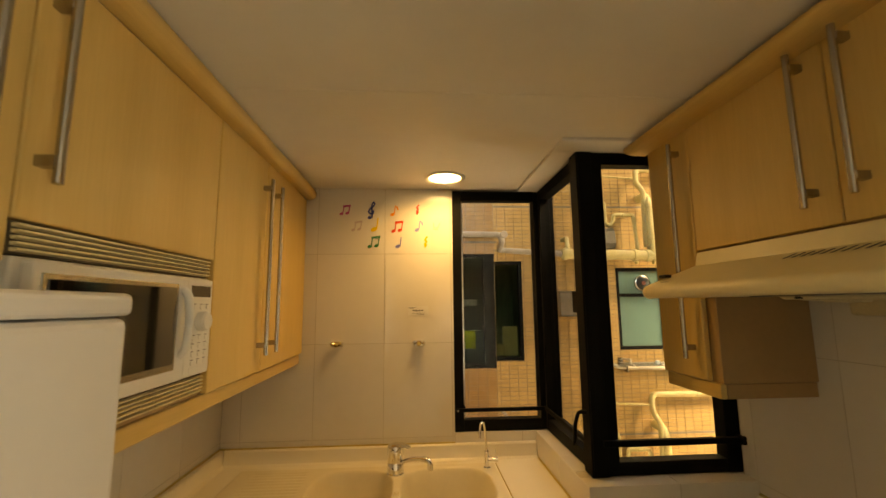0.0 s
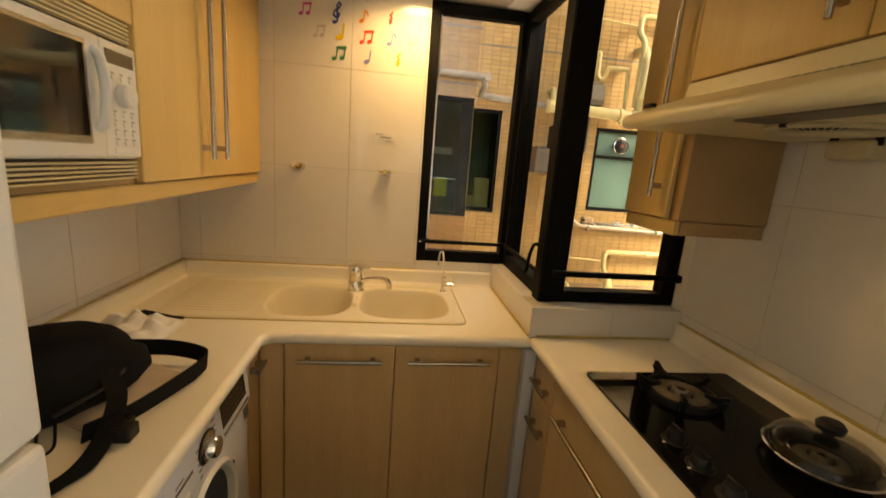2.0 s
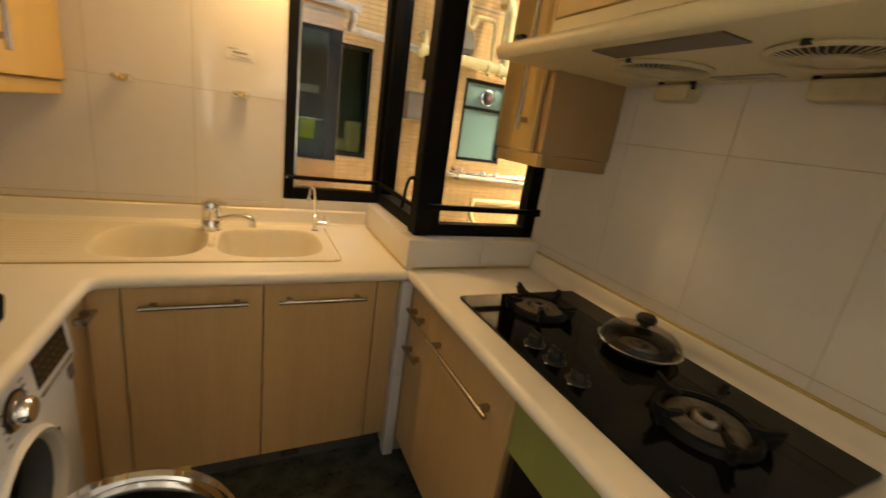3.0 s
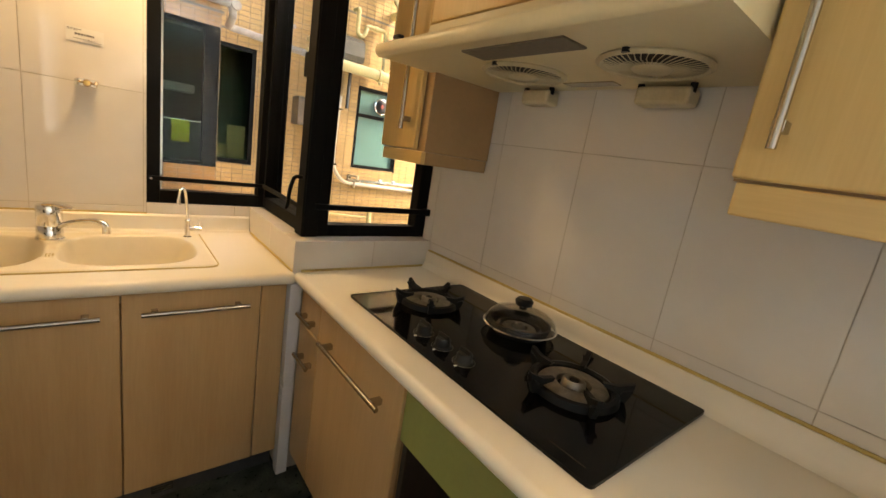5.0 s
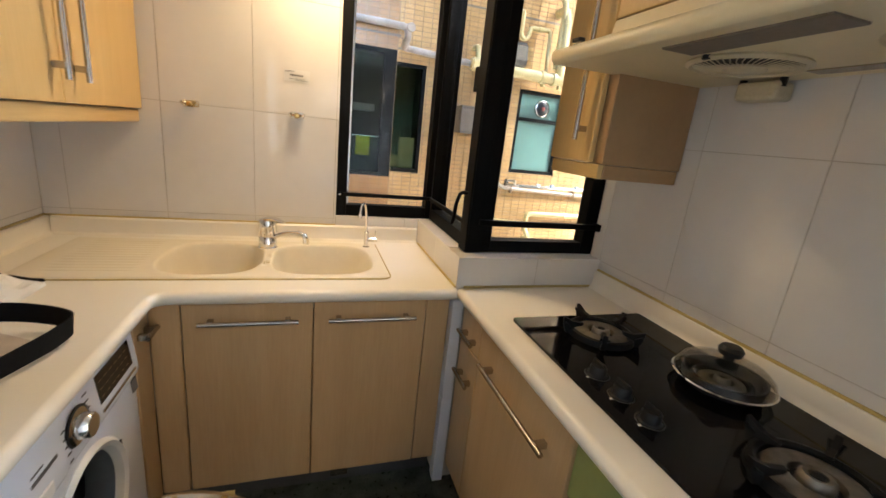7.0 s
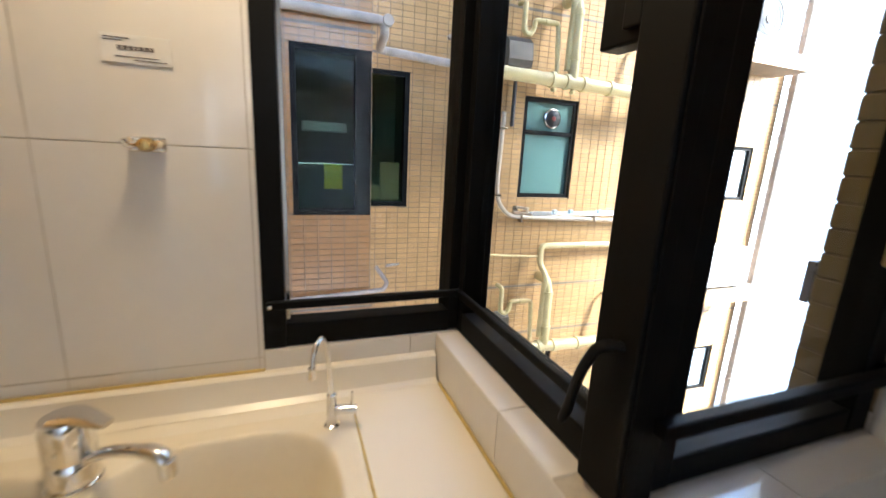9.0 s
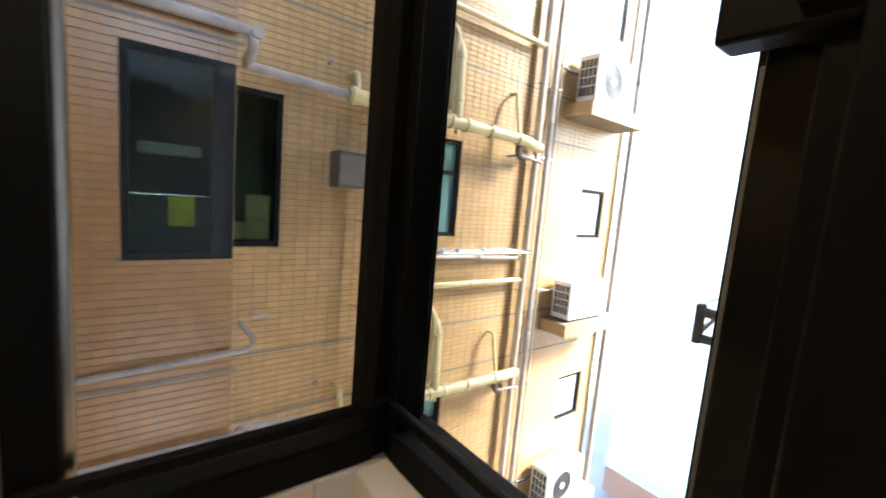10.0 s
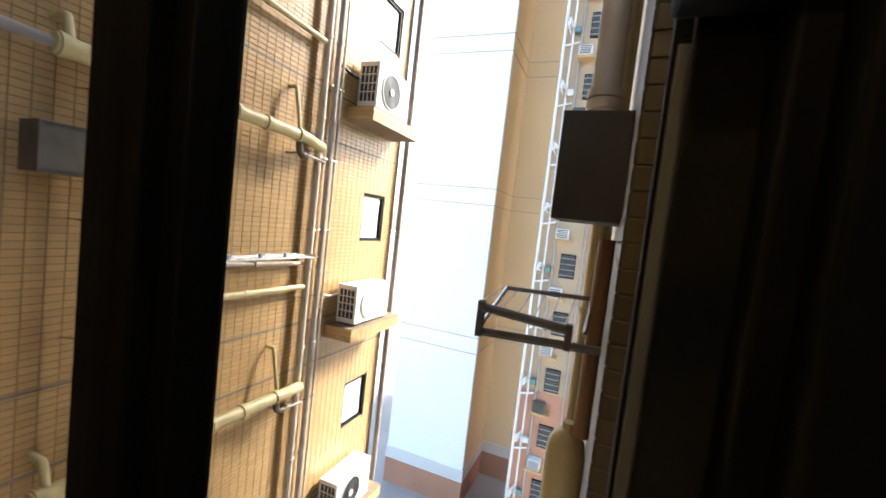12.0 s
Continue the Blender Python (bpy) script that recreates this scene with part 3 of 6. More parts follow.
# ---- worktops ----
def slab_with_hole(outer, inner, z0, z1):
    bm = bmesh.new()
    loops = []
    for ring in (outer, inner):
        if ring:
            vs = [bm.verts.new((x, y, z1)) for x, y in ring]
            loops += [bm.edges.new((vs[i], vs[(i + 1) % len(vs)])) for i in range(len(vs))]
    bmesh.ops.triangle_fill(bm, edges=loops, use_beauty=True)
    faces = bm.faces[:]
    ext = bmesh.ops.extrude_face_region(bm, geom=faces)
    bmesh.ops.translate(bm, verts=[v for v in ext["geom"] if isinstance(v, bmesh.types.BMVert)], vec=(0, 0, z0 - z1))
    return bm


NX, NY, NR = -0.188, 1.712, 0.855             # front edges and height of the rounded nose
outer = [(XL + 0.002, 0.8905), (NX, 0.8905)]
outer += [(NX + 0.05 * (1 - math.cos(radians(a))), NY - 0.05 + 0.05 * math.sin(radians(a))) for a in range(0, 91, 15)]
outer += [(XN - 0.002, NY), (XN - 0.002, YB - 0.002), (XL + 0.002, YB - 0.002)]
HOLE = [(-0.59, 1.835), (0.55, 1.835), (0.55, 2.27), (-0.59, 2.27)]
top = thing("sink_worktop", (-0.2, 2.0, 0.84), "ivory solid-surface L-shaped worktop with rounded nose and upstand", "worktop")
part("slab", slab_with_hole(outer, HOLE, 0.84, CT), STONE, top)
nose = [Vector((x, y, 0.859)) for x, y in outer[1:-2]]
part("nosing", sweep(nose, 0.0212, 16), STONE, top, "", True)
bm = prism([(YB - 0.001, CT + 0.001), (YB - 0.045, CT + 0.001), (YB - 0.030, CT + 0.010), (YB - 0.024, CT + 0.030), (YB - 0.022, CT + 0.066), (YB - 0.016, CT + 0.072), (YB - 0.001, CT + 0.072)], XL + 0.03, XN - 0.004, "x")
part("upstand", bm, STONE, top, "", True)
bm = prism([(XL + 0.001, CT + 0.001), (XL + 0.045, CT + 0.001), (XL + 0.030, CT + 0.010), (XL + 0.024, CT + 0.030), (XL + 0.022, CT + 0.066), (XL + 0.016, CT + 0.072), (XL + 0.001, CT + 0.072)], 0.91, YB - 0.003, "y")
part("upstand", bm, STONE, top, "", True)
part("sealant", sweep([(XL + 0.004, 0.92, CT + 0.074), (XL + 0.004, YB - 0.006, CT + 0.074), (0.389, YB - 0.004, CT + 0.074)], 0.004, 6), CAULK, top, "yellowed sealant bead")
part("sealant", sweep([(XN - 0.003, YB - 0.05, CT + 0.003), (XN - 0.003, NY + 0.01, CT + 0.003)], 0.004, 6), CAULK, top, "yellowed sealant bead")

top = thing("hob_worktop", (1.1, 0.85, 0.84), "ivory solid-surface worktop along the hob wall with upstand", "worktop")
part("slab", box(0.822, XR - 0.002, 0.02, YS - 0.002, 0.84, CT), STONE, top)
part("nosing", sweep([(0.823, 0.02, 0.859), (0.823, YS - 0.004, 0.859)], 0.0212, 16), STONE, top, "", True)
bm = prism([(XR - 0.001, CT + 0.001), (XR - 0.040, CT + 0.001), (XR - 0.024, CT + 0.012), (XR - 0.019, CT + 0.030), (XR - 0.018, CT + 0.066), (XR - 0.013, CT + 0.072), (XR - 0.001, CT + 0.072)], 0.02, YS - 0.003, "y")
part("upstand", bm, STONE, top, "", True)
part("sealant", sweep([(XR - 0.005, 0.03, CT + 0.075), (XR - 0.005, YS - 0.006, CT + 0.075)], 0.0055, 6), CAULK, top, "yellowed sealant bead")
part("sealant", sweep([(XR - 0.03, YS - 0.004, CT + 0.004), (0.83, YS - 0.004, CT + 0.004)], 0.005, 6), CAULK, top, "yellowed sealant bead")

# ---- sink ----
def smooth01(t):
    t = min(max(t, 0.0), 1.0)
    return t * t * (3 - 2 * t)


def sink_height(x, y):
    z = 0.006
    for cx, cy, hx, hy, e in ((-0.078, 2.045, 0.176, 0.198, 2.9), (0.325, 2.045, 0.200, 0.200, 3.0)):
        r = (abs((x - cx) / hx) ** e + abs((y - cy) / hy) ** e) ** (1 / e)
        if r < 1:
            z -= 0.155 * smooth01((1 - r) / 0.30) ** 0.8
    d = math.hypot((x - 0.112) / 0.028, (y - 2.02) / 0.085)
    if d < 1:
        z -= 0.006 * smooth01((1 - d) / 0.4)
    if -0.55 < x < -0.28 and 1.88 < y < 2.24:
        z -= 0.003 * (0.5 + 0.5 * math.cos((y - 1.88) * 2 * math.pi / 0.030)) * smooth01((x + 0.55) / 0.03) * smooth01((-0.28 - x) / 0.03)
    edge = min(x + 0.615, 0.572 - x, y - 1.815, 2.292 - y)
    z -= 0.0065 * (1 - smooth01(edge / 0.008))
    return CT + 0.002 + z


nx, ny = 240, 110
verts, faces = [], []
for j in range(ny + 1):
    for i in range(nx + 1):
        x, y = -0.615 + 1.187 * i / nx, 1.815 + 0.477 * j / ny
        z = sink_height(x, y)
        if x > 0.532 and y < 1.855:           # rounded front corner
            u, v = (x - 0.532) / 0.04, (1.855 - y) / 0.04
            x, y = 0.532 + 0.04 * u * math.sqrt(1 - v * v / 2), 1.855 - 0.04 * v * math.sqrt(1 - u * u / 2)
        verts.append((x, y, z))
for j in range(ny):
    for i in range(nx):
        a = j * (nx + 1) + i
        faces.append((a, a + 1, a + nx + 2, a + nx + 1))
me = bpy.data.meshes.new("basin")
me.from_pydata([(v[0] - 0.0, v[1] - 2.05, v[2] - 0.72) for v in verts], [], faces)
me.materials.append(BASIN)
for p in me.polygons:
    p.use_smooth = True
sink = thing("kitchen_sink", (0.0, 2.05, 0.72), "ivory composite double-bowl sink with ribbed drainer", "sink")
ob = new("basin", me)
ob.parent = sink
part("sealant", sweep(arc_path([(-0.615, 1.813, CT + 0.002), (0.574, 1.813, CT + 0.002), (0.574, 2.29, CT + 0.002)], 0.045), 0.0028, 6), CAULK, sink, "yellowed sealant bead")
for cx in (-0.075, 0.325):
    dz = CT + 0.002 + 0.006 - 0.155
    st = part("strainer", lathe([(0.0, 0.004), (0.028, 0.003), (0.036, 0.005), (0.042, 0.002), (0.042, 0.0)], (cx, 1.99, dz), "z", 20), CHROME, sink, "", True)
for i in range(5):
    for x in (0.103, 0.111, 0.119):
        part("tray_slot", box(x, x + 0.005, 1.985 + i * 0.008, 1.987 + i * 0.008, CT + 0.0025, CT + 0.0032), CAULK, sink)

mixer = thing("mixer_tap", (0.10, 2.20, CT), "chrome single-lever kitchen mixer tap on the sink", "tap")
part("body", lathe([(0.0, 0.006), (0.040, 0.006), (0.040, 0.011), (0.037, 0.014), (0.036, 0.054), (0.0345, 0.056), (0.0345, 0.059), (0.036, 0.061), (0.036, 0.120), (0.033, 0.129), (0.0, 0.132)], (0.10, 2.20, CT), "z", 24), CHROME, mixer, "", True)
part("spout", sweep(arc_path([(0.11, 2.193, CT + 0.045), (0.165, 2.165, CT + 0.078), (0.225, 2.135, CT + 0.088), (0.252, 2.122, CT + 0.082), (0.256, 2.12, CT + 0.055)], 0.03), [0.012] * 9 + [0.014] * 11, 12, flat=0.75), CHROME, mixer, "", True)
part("aerator", lathe([(0.0, 0.0), (0.013, 0.0), (0.013, 0.028), (0.0, 0.028)], (0.256, 2.12, CT + 0.046), "z", 14), CHROME, mixer, "", True)
part("lever", sweep([(0.095, 2.203, CT + 0.126), (0.125, 2.19, CT + 0.132), (0.168, 2.168, CT + 0.124)], [0.031, 0.023, 0.012], 12, flat=0.42), CHROME, mixer, "", True)
ftap = thing("filter_tap", (0.522, 2.232, CT), "slim chrome filter tap with a hooked spout", "tap")
part("body", lathe([(0.0, 0.004), (0.017, 0.004), (0.017, 0.009), (0.0105, 0.012), (0.0105, 0.078), (0.006, 0.082), (0.0, 0.082)], (0.522, 2.232, CT), "z", 18), CHROME, ftap, "", True)
part("spout", sweep(arc_path([(0.522, 2.232, CT + 0.07), (0.514, 2.224, CT + 0.185), (0.503, 2.206, CT + 0.222), (0.488, 2.179, CT + 0.212), (0.482, 2.171, CT + 0.168)], 0.03), 0.0055, 10), CHROME, ftap, "", True)
part("nozzle", lathe([(0.0, 0.0), (0.0075, 0.0), (0.0075, 0.022), (0.0, 0.022)], (0.482, 2.171, CT + 0.155), "z", 12), CHROME, ftap, "", True)
part("valve", sweep([(0.53, 2.229, CT + 0.045), (0.572, 2.216, CT + 0.045)], 0.0095, 12), CHROME, ftap, "", True)
part("lever", sweep([(0.562, 2.219, CT + 0.05), (0.562, 2.219, CT + 0.085)], 0.003, 8), CHROME, ftap, "", True)

# ---- hob ----
ZINC_DARK = shader("dull_grey_print", (0.12, 0.11, 0.09), 0.5)
BURNER = shader("heat_stained_steel", (0.32, 0.29, 0.25), 0.5, 1.0, vary=0.35, scale=50.0)
HZ = CT + 0.009
hob = thing("gas_hob", (1.15, 0.98, CT), "black glass gas hob with three burners and knobs", "hob")
part("glass_top", prism(round_rect(0.895, 1.398, 0.502, 1.435, 0.012, 3), CT + 0.001, HZ), BLACK_GLASS, hob)
part("trim_strip", box(0.926, 0.929, 0.535, 0.615, HZ, HZ + 0.0003), shader("dull_gold_print", (0.03, 0.022, 0.008), 0.9), hob, "dull gold maker's mark strip")


def burner(cx, cy, r, grate=True):
    """A black drip ring and pan supports round two heat-stained steel crowns."""
    bn = part("burner", lathe([(0.0, 0.002), (r * 0.36, 0.002), (r * 0.40, 0.016), (r * 0.52, 0.019), (r * 0.76, 0.013), (r * 0.80, 0.006), (r * 0.82, 0.001), (0.0, 0.001)], (cx, cy, HZ), "z", 40), BURNER, hob, "heat-stained steel burner", True)
    part("burner_ring", lathe([(r * 0.82, 0.001), (r * 0.83, 0.016), (r * 0.90, 0.021), (r * 0.99, 0.018), (r * 1.02, 0.001)], (cx, cy, HZ), "z", 40), BLACK_IRON, bn, "black enamelled support ring", True)
    part("inner_crown", lathe([(r * 0.13, 0.004), (r * 0.14, 0.024), (r * 0.22, 0.026), (r * 0.27, 0.020), (r * 0.28, 0.004)], (cx, cy, HZ), "z", 28), BURNER, bn, "", True)
    part("burner_cap", lathe([(0.0, 0.025), (r * 0.10, 0.024), (r * 0.125, 0.019), (r * 0.125, 0.004)], (cx, cy, HZ), "z", 20), BLACK_IRON, bn, "", True)
    part("crown_slot", lathe([(r * 0.275, 0.0035), (r * 0.365, 0.0035), (r * 0.365, 0.0028), (r * 0.275, 0.0028)], (cx, cy, HZ), "z", 28), BLACK_IRON, bn)
    if grate:
        for k in range(5):
            a = radians(72 * k + 20)
            c, s = math.cos(a), math.sin(a)
            fin = [(r * 0.60, 0.036), (r * 0.92, 0.038), (r * 1.24, 0.052), (r * 1.22, 0.028), (r * 1.12, 0.001), (r * 1.02, 0.001), (r * 0.96, 0.019), (r * 0.64, 0.028)]
            bm = bmesh.new()
            w = 0.0065
            ra = [bm.verts.new((cx + q * c - w * s, cy + q * s + w * c, HZ + h)) for q, h in fin]
            rb = [bm.verts.new((cx + q * c + w * s, cy + q * s - w * c, HZ + h)) for q, h in fin]
            bm.faces.new(ra)
            bm.faces.new(rb[::-1])
            for i in range(len(fin)):
                bm.faces.new((ra[i], ra[(i + 1) % 8], rb[(i + 1) % 8], rb[i]))
            part("pan_support", bm, BLACK_IRON, bn)
            wing = [(r * 1.00, 0.020), (r * 1.20, 0.034), (r * 1.20, 0.040), (r * 1.00, 0.026)]
            bm = bmesh.new()
            for side in (-1, 1):
                va = [bm.verts.new((cx + q * c - side * 0.006 * s, cy + q * s + side * 0.006 * c, HZ + h)) for q, h in wing]
                vb_ = [bm.verts.new((cx + q * c - side * (0.006 + 0.30 * (q - r * 0.94)) * s, cy + q * s + side * (0.006 + 0.30 * (q - r * 0.94)) * c, HZ + h)) for q, h in wing]
                bm.faces.new(va)
                bm.faces.new(vb_[::-1])
                for i in range(4):
                    bm.faces.new((va[i], va[(i + 1) % 4], vb_[(i + 1) % 4], vb_[i]))
            part("support_web", bm, BLACK_IRON, bn)
    return bn


burner(1.125, 1.295, 0.098)
burner(1.145, 0.715, 0.108)
burner(1.275, 1.01, 0.070, False)
for ky in (1.100, 1.012, 0.922):
    kb = part("knob", lathe([(0.0, 0.026), (0.018, 0.026), (0.021, 0.020), (0.022, 0.004), (0.026, 0.0)], (0.968, ky, HZ), "z", 20), BLACK_PLASTIC, hob, "", True)
    part("knob_grip", box(0.964, 0.972, ky - 0.020, ky + 0.020, HZ + 0.024, HZ + 0.036, 0.002), BLACK_PLASTIC, kb)
    part("dial_mark", lathe([(0.029, 0.0004), (0.031, 0.0006), (0.031, 0.0001)], (0.968, ky, HZ), "z", 24), ZINC_DARK, kb)
    part("dial_mark", box(0.930, 0.938, ky - 0.010, ky - 0.004, HZ + 0.0002, HZ + 0.0007), PAPER, kb)
PZ = HZ + 0.016
PL = HZ + 0.010                               # seat of the lid
pot = thing("pan_lid_on_burner", (1.275, 1.01, PZ), "round glass lid with black knob over the middle burner", "pan lid")
part("rim", lathe([(0.110, 0.012), (0.114, 0.0115), (0.117, 0.014), (0.114, 0.0165), (0.110, 0.016)], (1.275, 1.01, PL), "z", 40), CHROME, pot, "", True)
part("dome", lathe([(0.113, 0.016), (0.107, 0.036), (0.088, 0.052), (0.052, 0.062), (0.022, 0.066), (0.0, 0.067), (0.0, 0.064), (0.022, 0.063), (0.052, 0.059), (0.086, 0.049), (0.104, 0.034), (0.110, 0.016)], (1.275, 1.01, PL), "z", 40), LID_GLASS, pot, "clear glass dome", True)
part("grip", lathe([(0.0, 0.068), (0.013, 0.066), (0.012, 0.074), (0.026, 0.079), (0.029, 0.092), (0.022, 0.101), (0.0, 0.102)], (1.275, 1.01, PL), "z", 24), BLACK_PLASTIC, pot, "", True)
part("pan_stand", lathe([(0.074, -0.0155), (0.086, -0.0155), (0.092, 0.0), (0.096, 0.020), (0.090, 0.020), (0.084, 0.0), (0.074, -0.010)], (1.275, 1.01, PZ), "z", 36), BLACK_IRON, pot, "", True)

# ---- cooker hood ----
hood = thing("cooker_hood", (1.16, 0.99, 1.65), "cream cooker hood with rounded front edge and two round grilles", "cooker hood")
prof = [(XR - 0.002, 1.652), (0.932, 1.652), (0.925, 1.650)]
prof += [(0.925 - 0.020 * math.sin(radians(a)), 1.670 - 0.020 * math.cos(radians(a))) for a in range(15, 166, 15)]
prof += [(0.955, 1.704), (1.085, 1.752), (1.094, 1.793), (XR - 0.002, 1.793)]
part("canopy", prism(prof, 0.512, 1.470, "y"), CREAM_PLASTIC, hood, "", True)
for i in range(11):
    y = 0.87 + i * 0.022
    part("slot", prism([(1.03, 1.7335), (1.062, 1.7450), (1.062, 1.7458), (1.03, 1.7343)], y, y + 0.006, "y"), BLACK_PLASTIC, hood)
part("badge", box(0.936, 0.944, 1.39, 1.42, 1.6978, 1.6990), STEEL, hood)
part("front_grip", box(0.955, 0.975, 1.425, 1.46, 1.712, 1.722, 0.002), BLACK_PLASTIC, hood)
part("lamp_cover", box(0.968, 1.052, 0.815, 1.130, 1.648, 1.6545, 0.002), FILTER, hood, "grey lamp cover panel")
part("label_plate", box(1.325, 1.372, 0.915, 1.075, 1.6495, 1.652), STEEL, hood)
for cy in (0.742, 1.115):
    g = part("fan_grille", lathe([(0.118, 0.0), (0.122, -0.006), (0.112, -0.012), (0.106, -0.008), (0.106, 0.0)], (1.195, cy, 1.653), "z", 40), GREASE, hood, "", True)
    part("grille_hub", lathe([(0.0, -0.020), (0.038, -0.019), (0.044, -0.014), (0.044, -0.010), (0.0, -0.010)], (1.195, cy, 1.653), "z", 24), GREASE, g, "", True)
    part("grille_back", lathe([(0.0, -0.0005), (0.106, -0.0005), (0.106, -0.002), (0.0, -0.002)], (1.195, cy, 1.653), "z", 30), DARK, g)
    bm = bmesh.new()
    for k in range(44):
        a = radians(k * 360 / 44)
        c, s = math.cos(a), math.sin(a)
        sweep([(1.195 + 0.042 * c, cy + 0.042 * s, 1.639), (1.195 + 0.075 * c, cy + 0.075 * s, 1.640), (1.195 + 0.109 * math.cos(a + 0.1), cy + 0.109 * math.sin(a + 0.1), 1.646)], 0.0013, 5, bm)
    tagged(part("grille_spokes", bm, GREASE, g), kind="stuff")
    part("clip", lathe([(0.0, 0.0), (0.009, 0.0), (0.009, -0.010), (0.0, -0.010)], (1.078, cy, 1.653), "z", 10), BLACK_PLASTIC, hood)
for y0, y1 in ((0.722, 0.862), (1.150, 1.262)):
    cup = part("grease_cup", box(1.355, 1.418, y0, y1, 1.598, 1.644, 0.010, 3), GREASE, hood, "cream grease cup")
    for y in (y0 + 0.004, y1 - 0.004):
        part("cup_pin", sweep([(1.375, y, 1.63), (1.375, y, 1.652)], 0.009, 8), BLACK_PLASTIC, cup)

# ---- fridge ----
fr = thing("fridge", (-0.5, 0.59, 0.0), "white two-door upright fridge beside the counter", "fridge")
part("body", box(XL + 0.02, -0.293, 0.293, 0.875, 0.02, 1.624, 0.006), FRIDGE, fr)
part("top_cap", box(XL + 0.02, -0.234, 0.291, 0.880, 1.626, 1.660, 0.010, 3), FRIDGE, fr)
part("upper_door", box(-0.288, -0.238, 0.293, 0.878, 1.082, 1.624, 0.014, 3), FRIDGE, fr)
part("lower_door", box(-0.288, -0.238, 0.293, 0.878, 0.06, 1.070, 0.014, 3), FRIDGE, fr)
for x in (-0.70, -0.32):
    part("foot", box(x, x + 0.04, 0.30, 0.34, 0.0, 0.02), BLACK_PLASTIC, fr)

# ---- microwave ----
# the gaps behind the louvres carry their shadow as a dark brown
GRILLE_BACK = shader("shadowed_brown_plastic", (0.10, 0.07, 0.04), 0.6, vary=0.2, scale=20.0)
mw = thing("microwave_oven", (-0.55, 1.16, 1.42), "cream built-in microwave with louvred surround and dark window", "microwave")
MF = -0.371
part("cavity", box(-0.70, MF - 0.035, 0.86, 1.36, 1.47, 1.71), CARCASS, mw)
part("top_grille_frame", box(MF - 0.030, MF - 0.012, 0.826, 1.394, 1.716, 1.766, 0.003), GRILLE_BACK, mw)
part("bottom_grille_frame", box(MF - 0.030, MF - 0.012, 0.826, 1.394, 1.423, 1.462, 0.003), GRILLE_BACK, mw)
for i in range(5):
    part("louvre", prism([(MF - 0.012, 1.7205 + i * 0.009), (MF - 0.001, 1.7225 + i * 0.009), (MF - 0.001, 1.7255 + i * 0.009), (MF - 0.012, 1.7258 + i * 0.009)], 0.832, 1.388, "y"), CREAM_PLASTIC, mw)
    part("louvre", prism([(MF - 0.012, 1.4165 + i * 0.009), (MF - 0.001, 1.4185 + i * 0.009), (MF - 0.001, 1.4215 + i * 0.009), (MF - 0.012, 1.4218 + i * 0.009)], 0.832, 1.388, "y"), CREAM_PLASTIC, mw)
part("fascia", box(MF - 0.030, MF - 0.004, 0.828, 1.393, 1.464, 1.714, 0.004), PLASTIC, mw)
dr = part("door", box(MF - 0.004, MF + 0.014, 0.842, 1.258, 1.468, 1.710, 0.005), PLASTIC, mw)
part("window_frame", box(MF + 0.012, MF + 0.0165, 0.858, 1.216, 1.496, 1.692, 0.004), STEEL, dr, "grey window surround")
part("window_glass", box(MF + 0.0165, MF + 0.018, 0.868, 1.206, 1.510, 1.683, 0.001), MICRO_GLASS, dr, "dark reflective glass")
part("badge", lathe([(0.0, 0.003), (0.030, 0.002), (0.032, 0.0)], (MF + 0.018, 0.945, 1.510), "x", 24), BLACK_PLASTIC, dr, "oval maker's badge")
hp = arc_path([(MF + 0.012, 1.238, 1.680), (MF + 0.026, 1.239, 1.668), (MF + 0.033, 1.240, 1.60), (MF + 0.026, 1.239, 1.537), (MF + 0.012, 1.238, 1.525)], 0.04)
part("door_handle", sweep(hp, 0.0095, 12), PLASTIC, dr, "", True)
cp = part("control_panel", box(MF - 0.004, MF + 0.010, 1.262, 1.388, 1.468, 1.710, 0.005), PLASTIC, mw)
part("display", box(MF + 0.010, MF + 0.0112, 1.280, 1.374, 1.664, 1.692), LCD, cp)
part("dial", lathe([(0.0, 0.022), (0.021, 0.021), (0.025, 0.017), (0.026, 0.0)], (MF + 0.010, 1.330, 1.602), "x", 24), PLASTIC, cp, "", True)
for r_, z in enumerate((1.638, 1.560, 1.540, 1.520, 1.500)):
    for c_ in range(3):
        y = 1.300 + c_ * 0.030
        part("button", lathe([(0.0, 0.0022), (0.0055, 0.002), (0.006, 0.0)], (MF + 0.010, y, z), "x", 10), PLASTIC, cp)
        part("button_mark", box(MF + 0.0101, MF + 0.0106, y - 0.006, y + 0.006, z + 0.007, z + 0.0088), INK, cp)
part("start_button", box(MF + 0.010, MF + 0.012, 1.290, 1.368, 1.476, 1.490, 0.001), PLASTIC, cp)

# ---- washing machine ----
wm = thing("washing_machine", (-0.45, 1.30, 0.0), "white front-loading washing machine with its round door open", "washing machine")
WF = -0.205
cyw, czw = 1.305, 0.465
bm = bmesh.new()
rim = [(cyw + 0.178 * math.cos(radians(a)), czw + 0.178 * math.sin(radians(a))) for a in range(0, 360, 10)]
rect = [(1.005, 0.02), (1.602, 0.02), (1.602, 0.672), (1.005, 0.672)]
loops = []
for ring in (rect, rim):
    vs = [bm.verts.new((WF, y, z)) for y, z in ring]
    loops += [bm.edges.new((vs[i], vs[(i + 1) % len(vs)])) for i in range(len(vs))]
bmesh.ops.triangle_fill(bm, edges=loops, use_beauty=True)
ext = bmesh.ops.extrude_face_region(bm, geom=bm.faces[:])
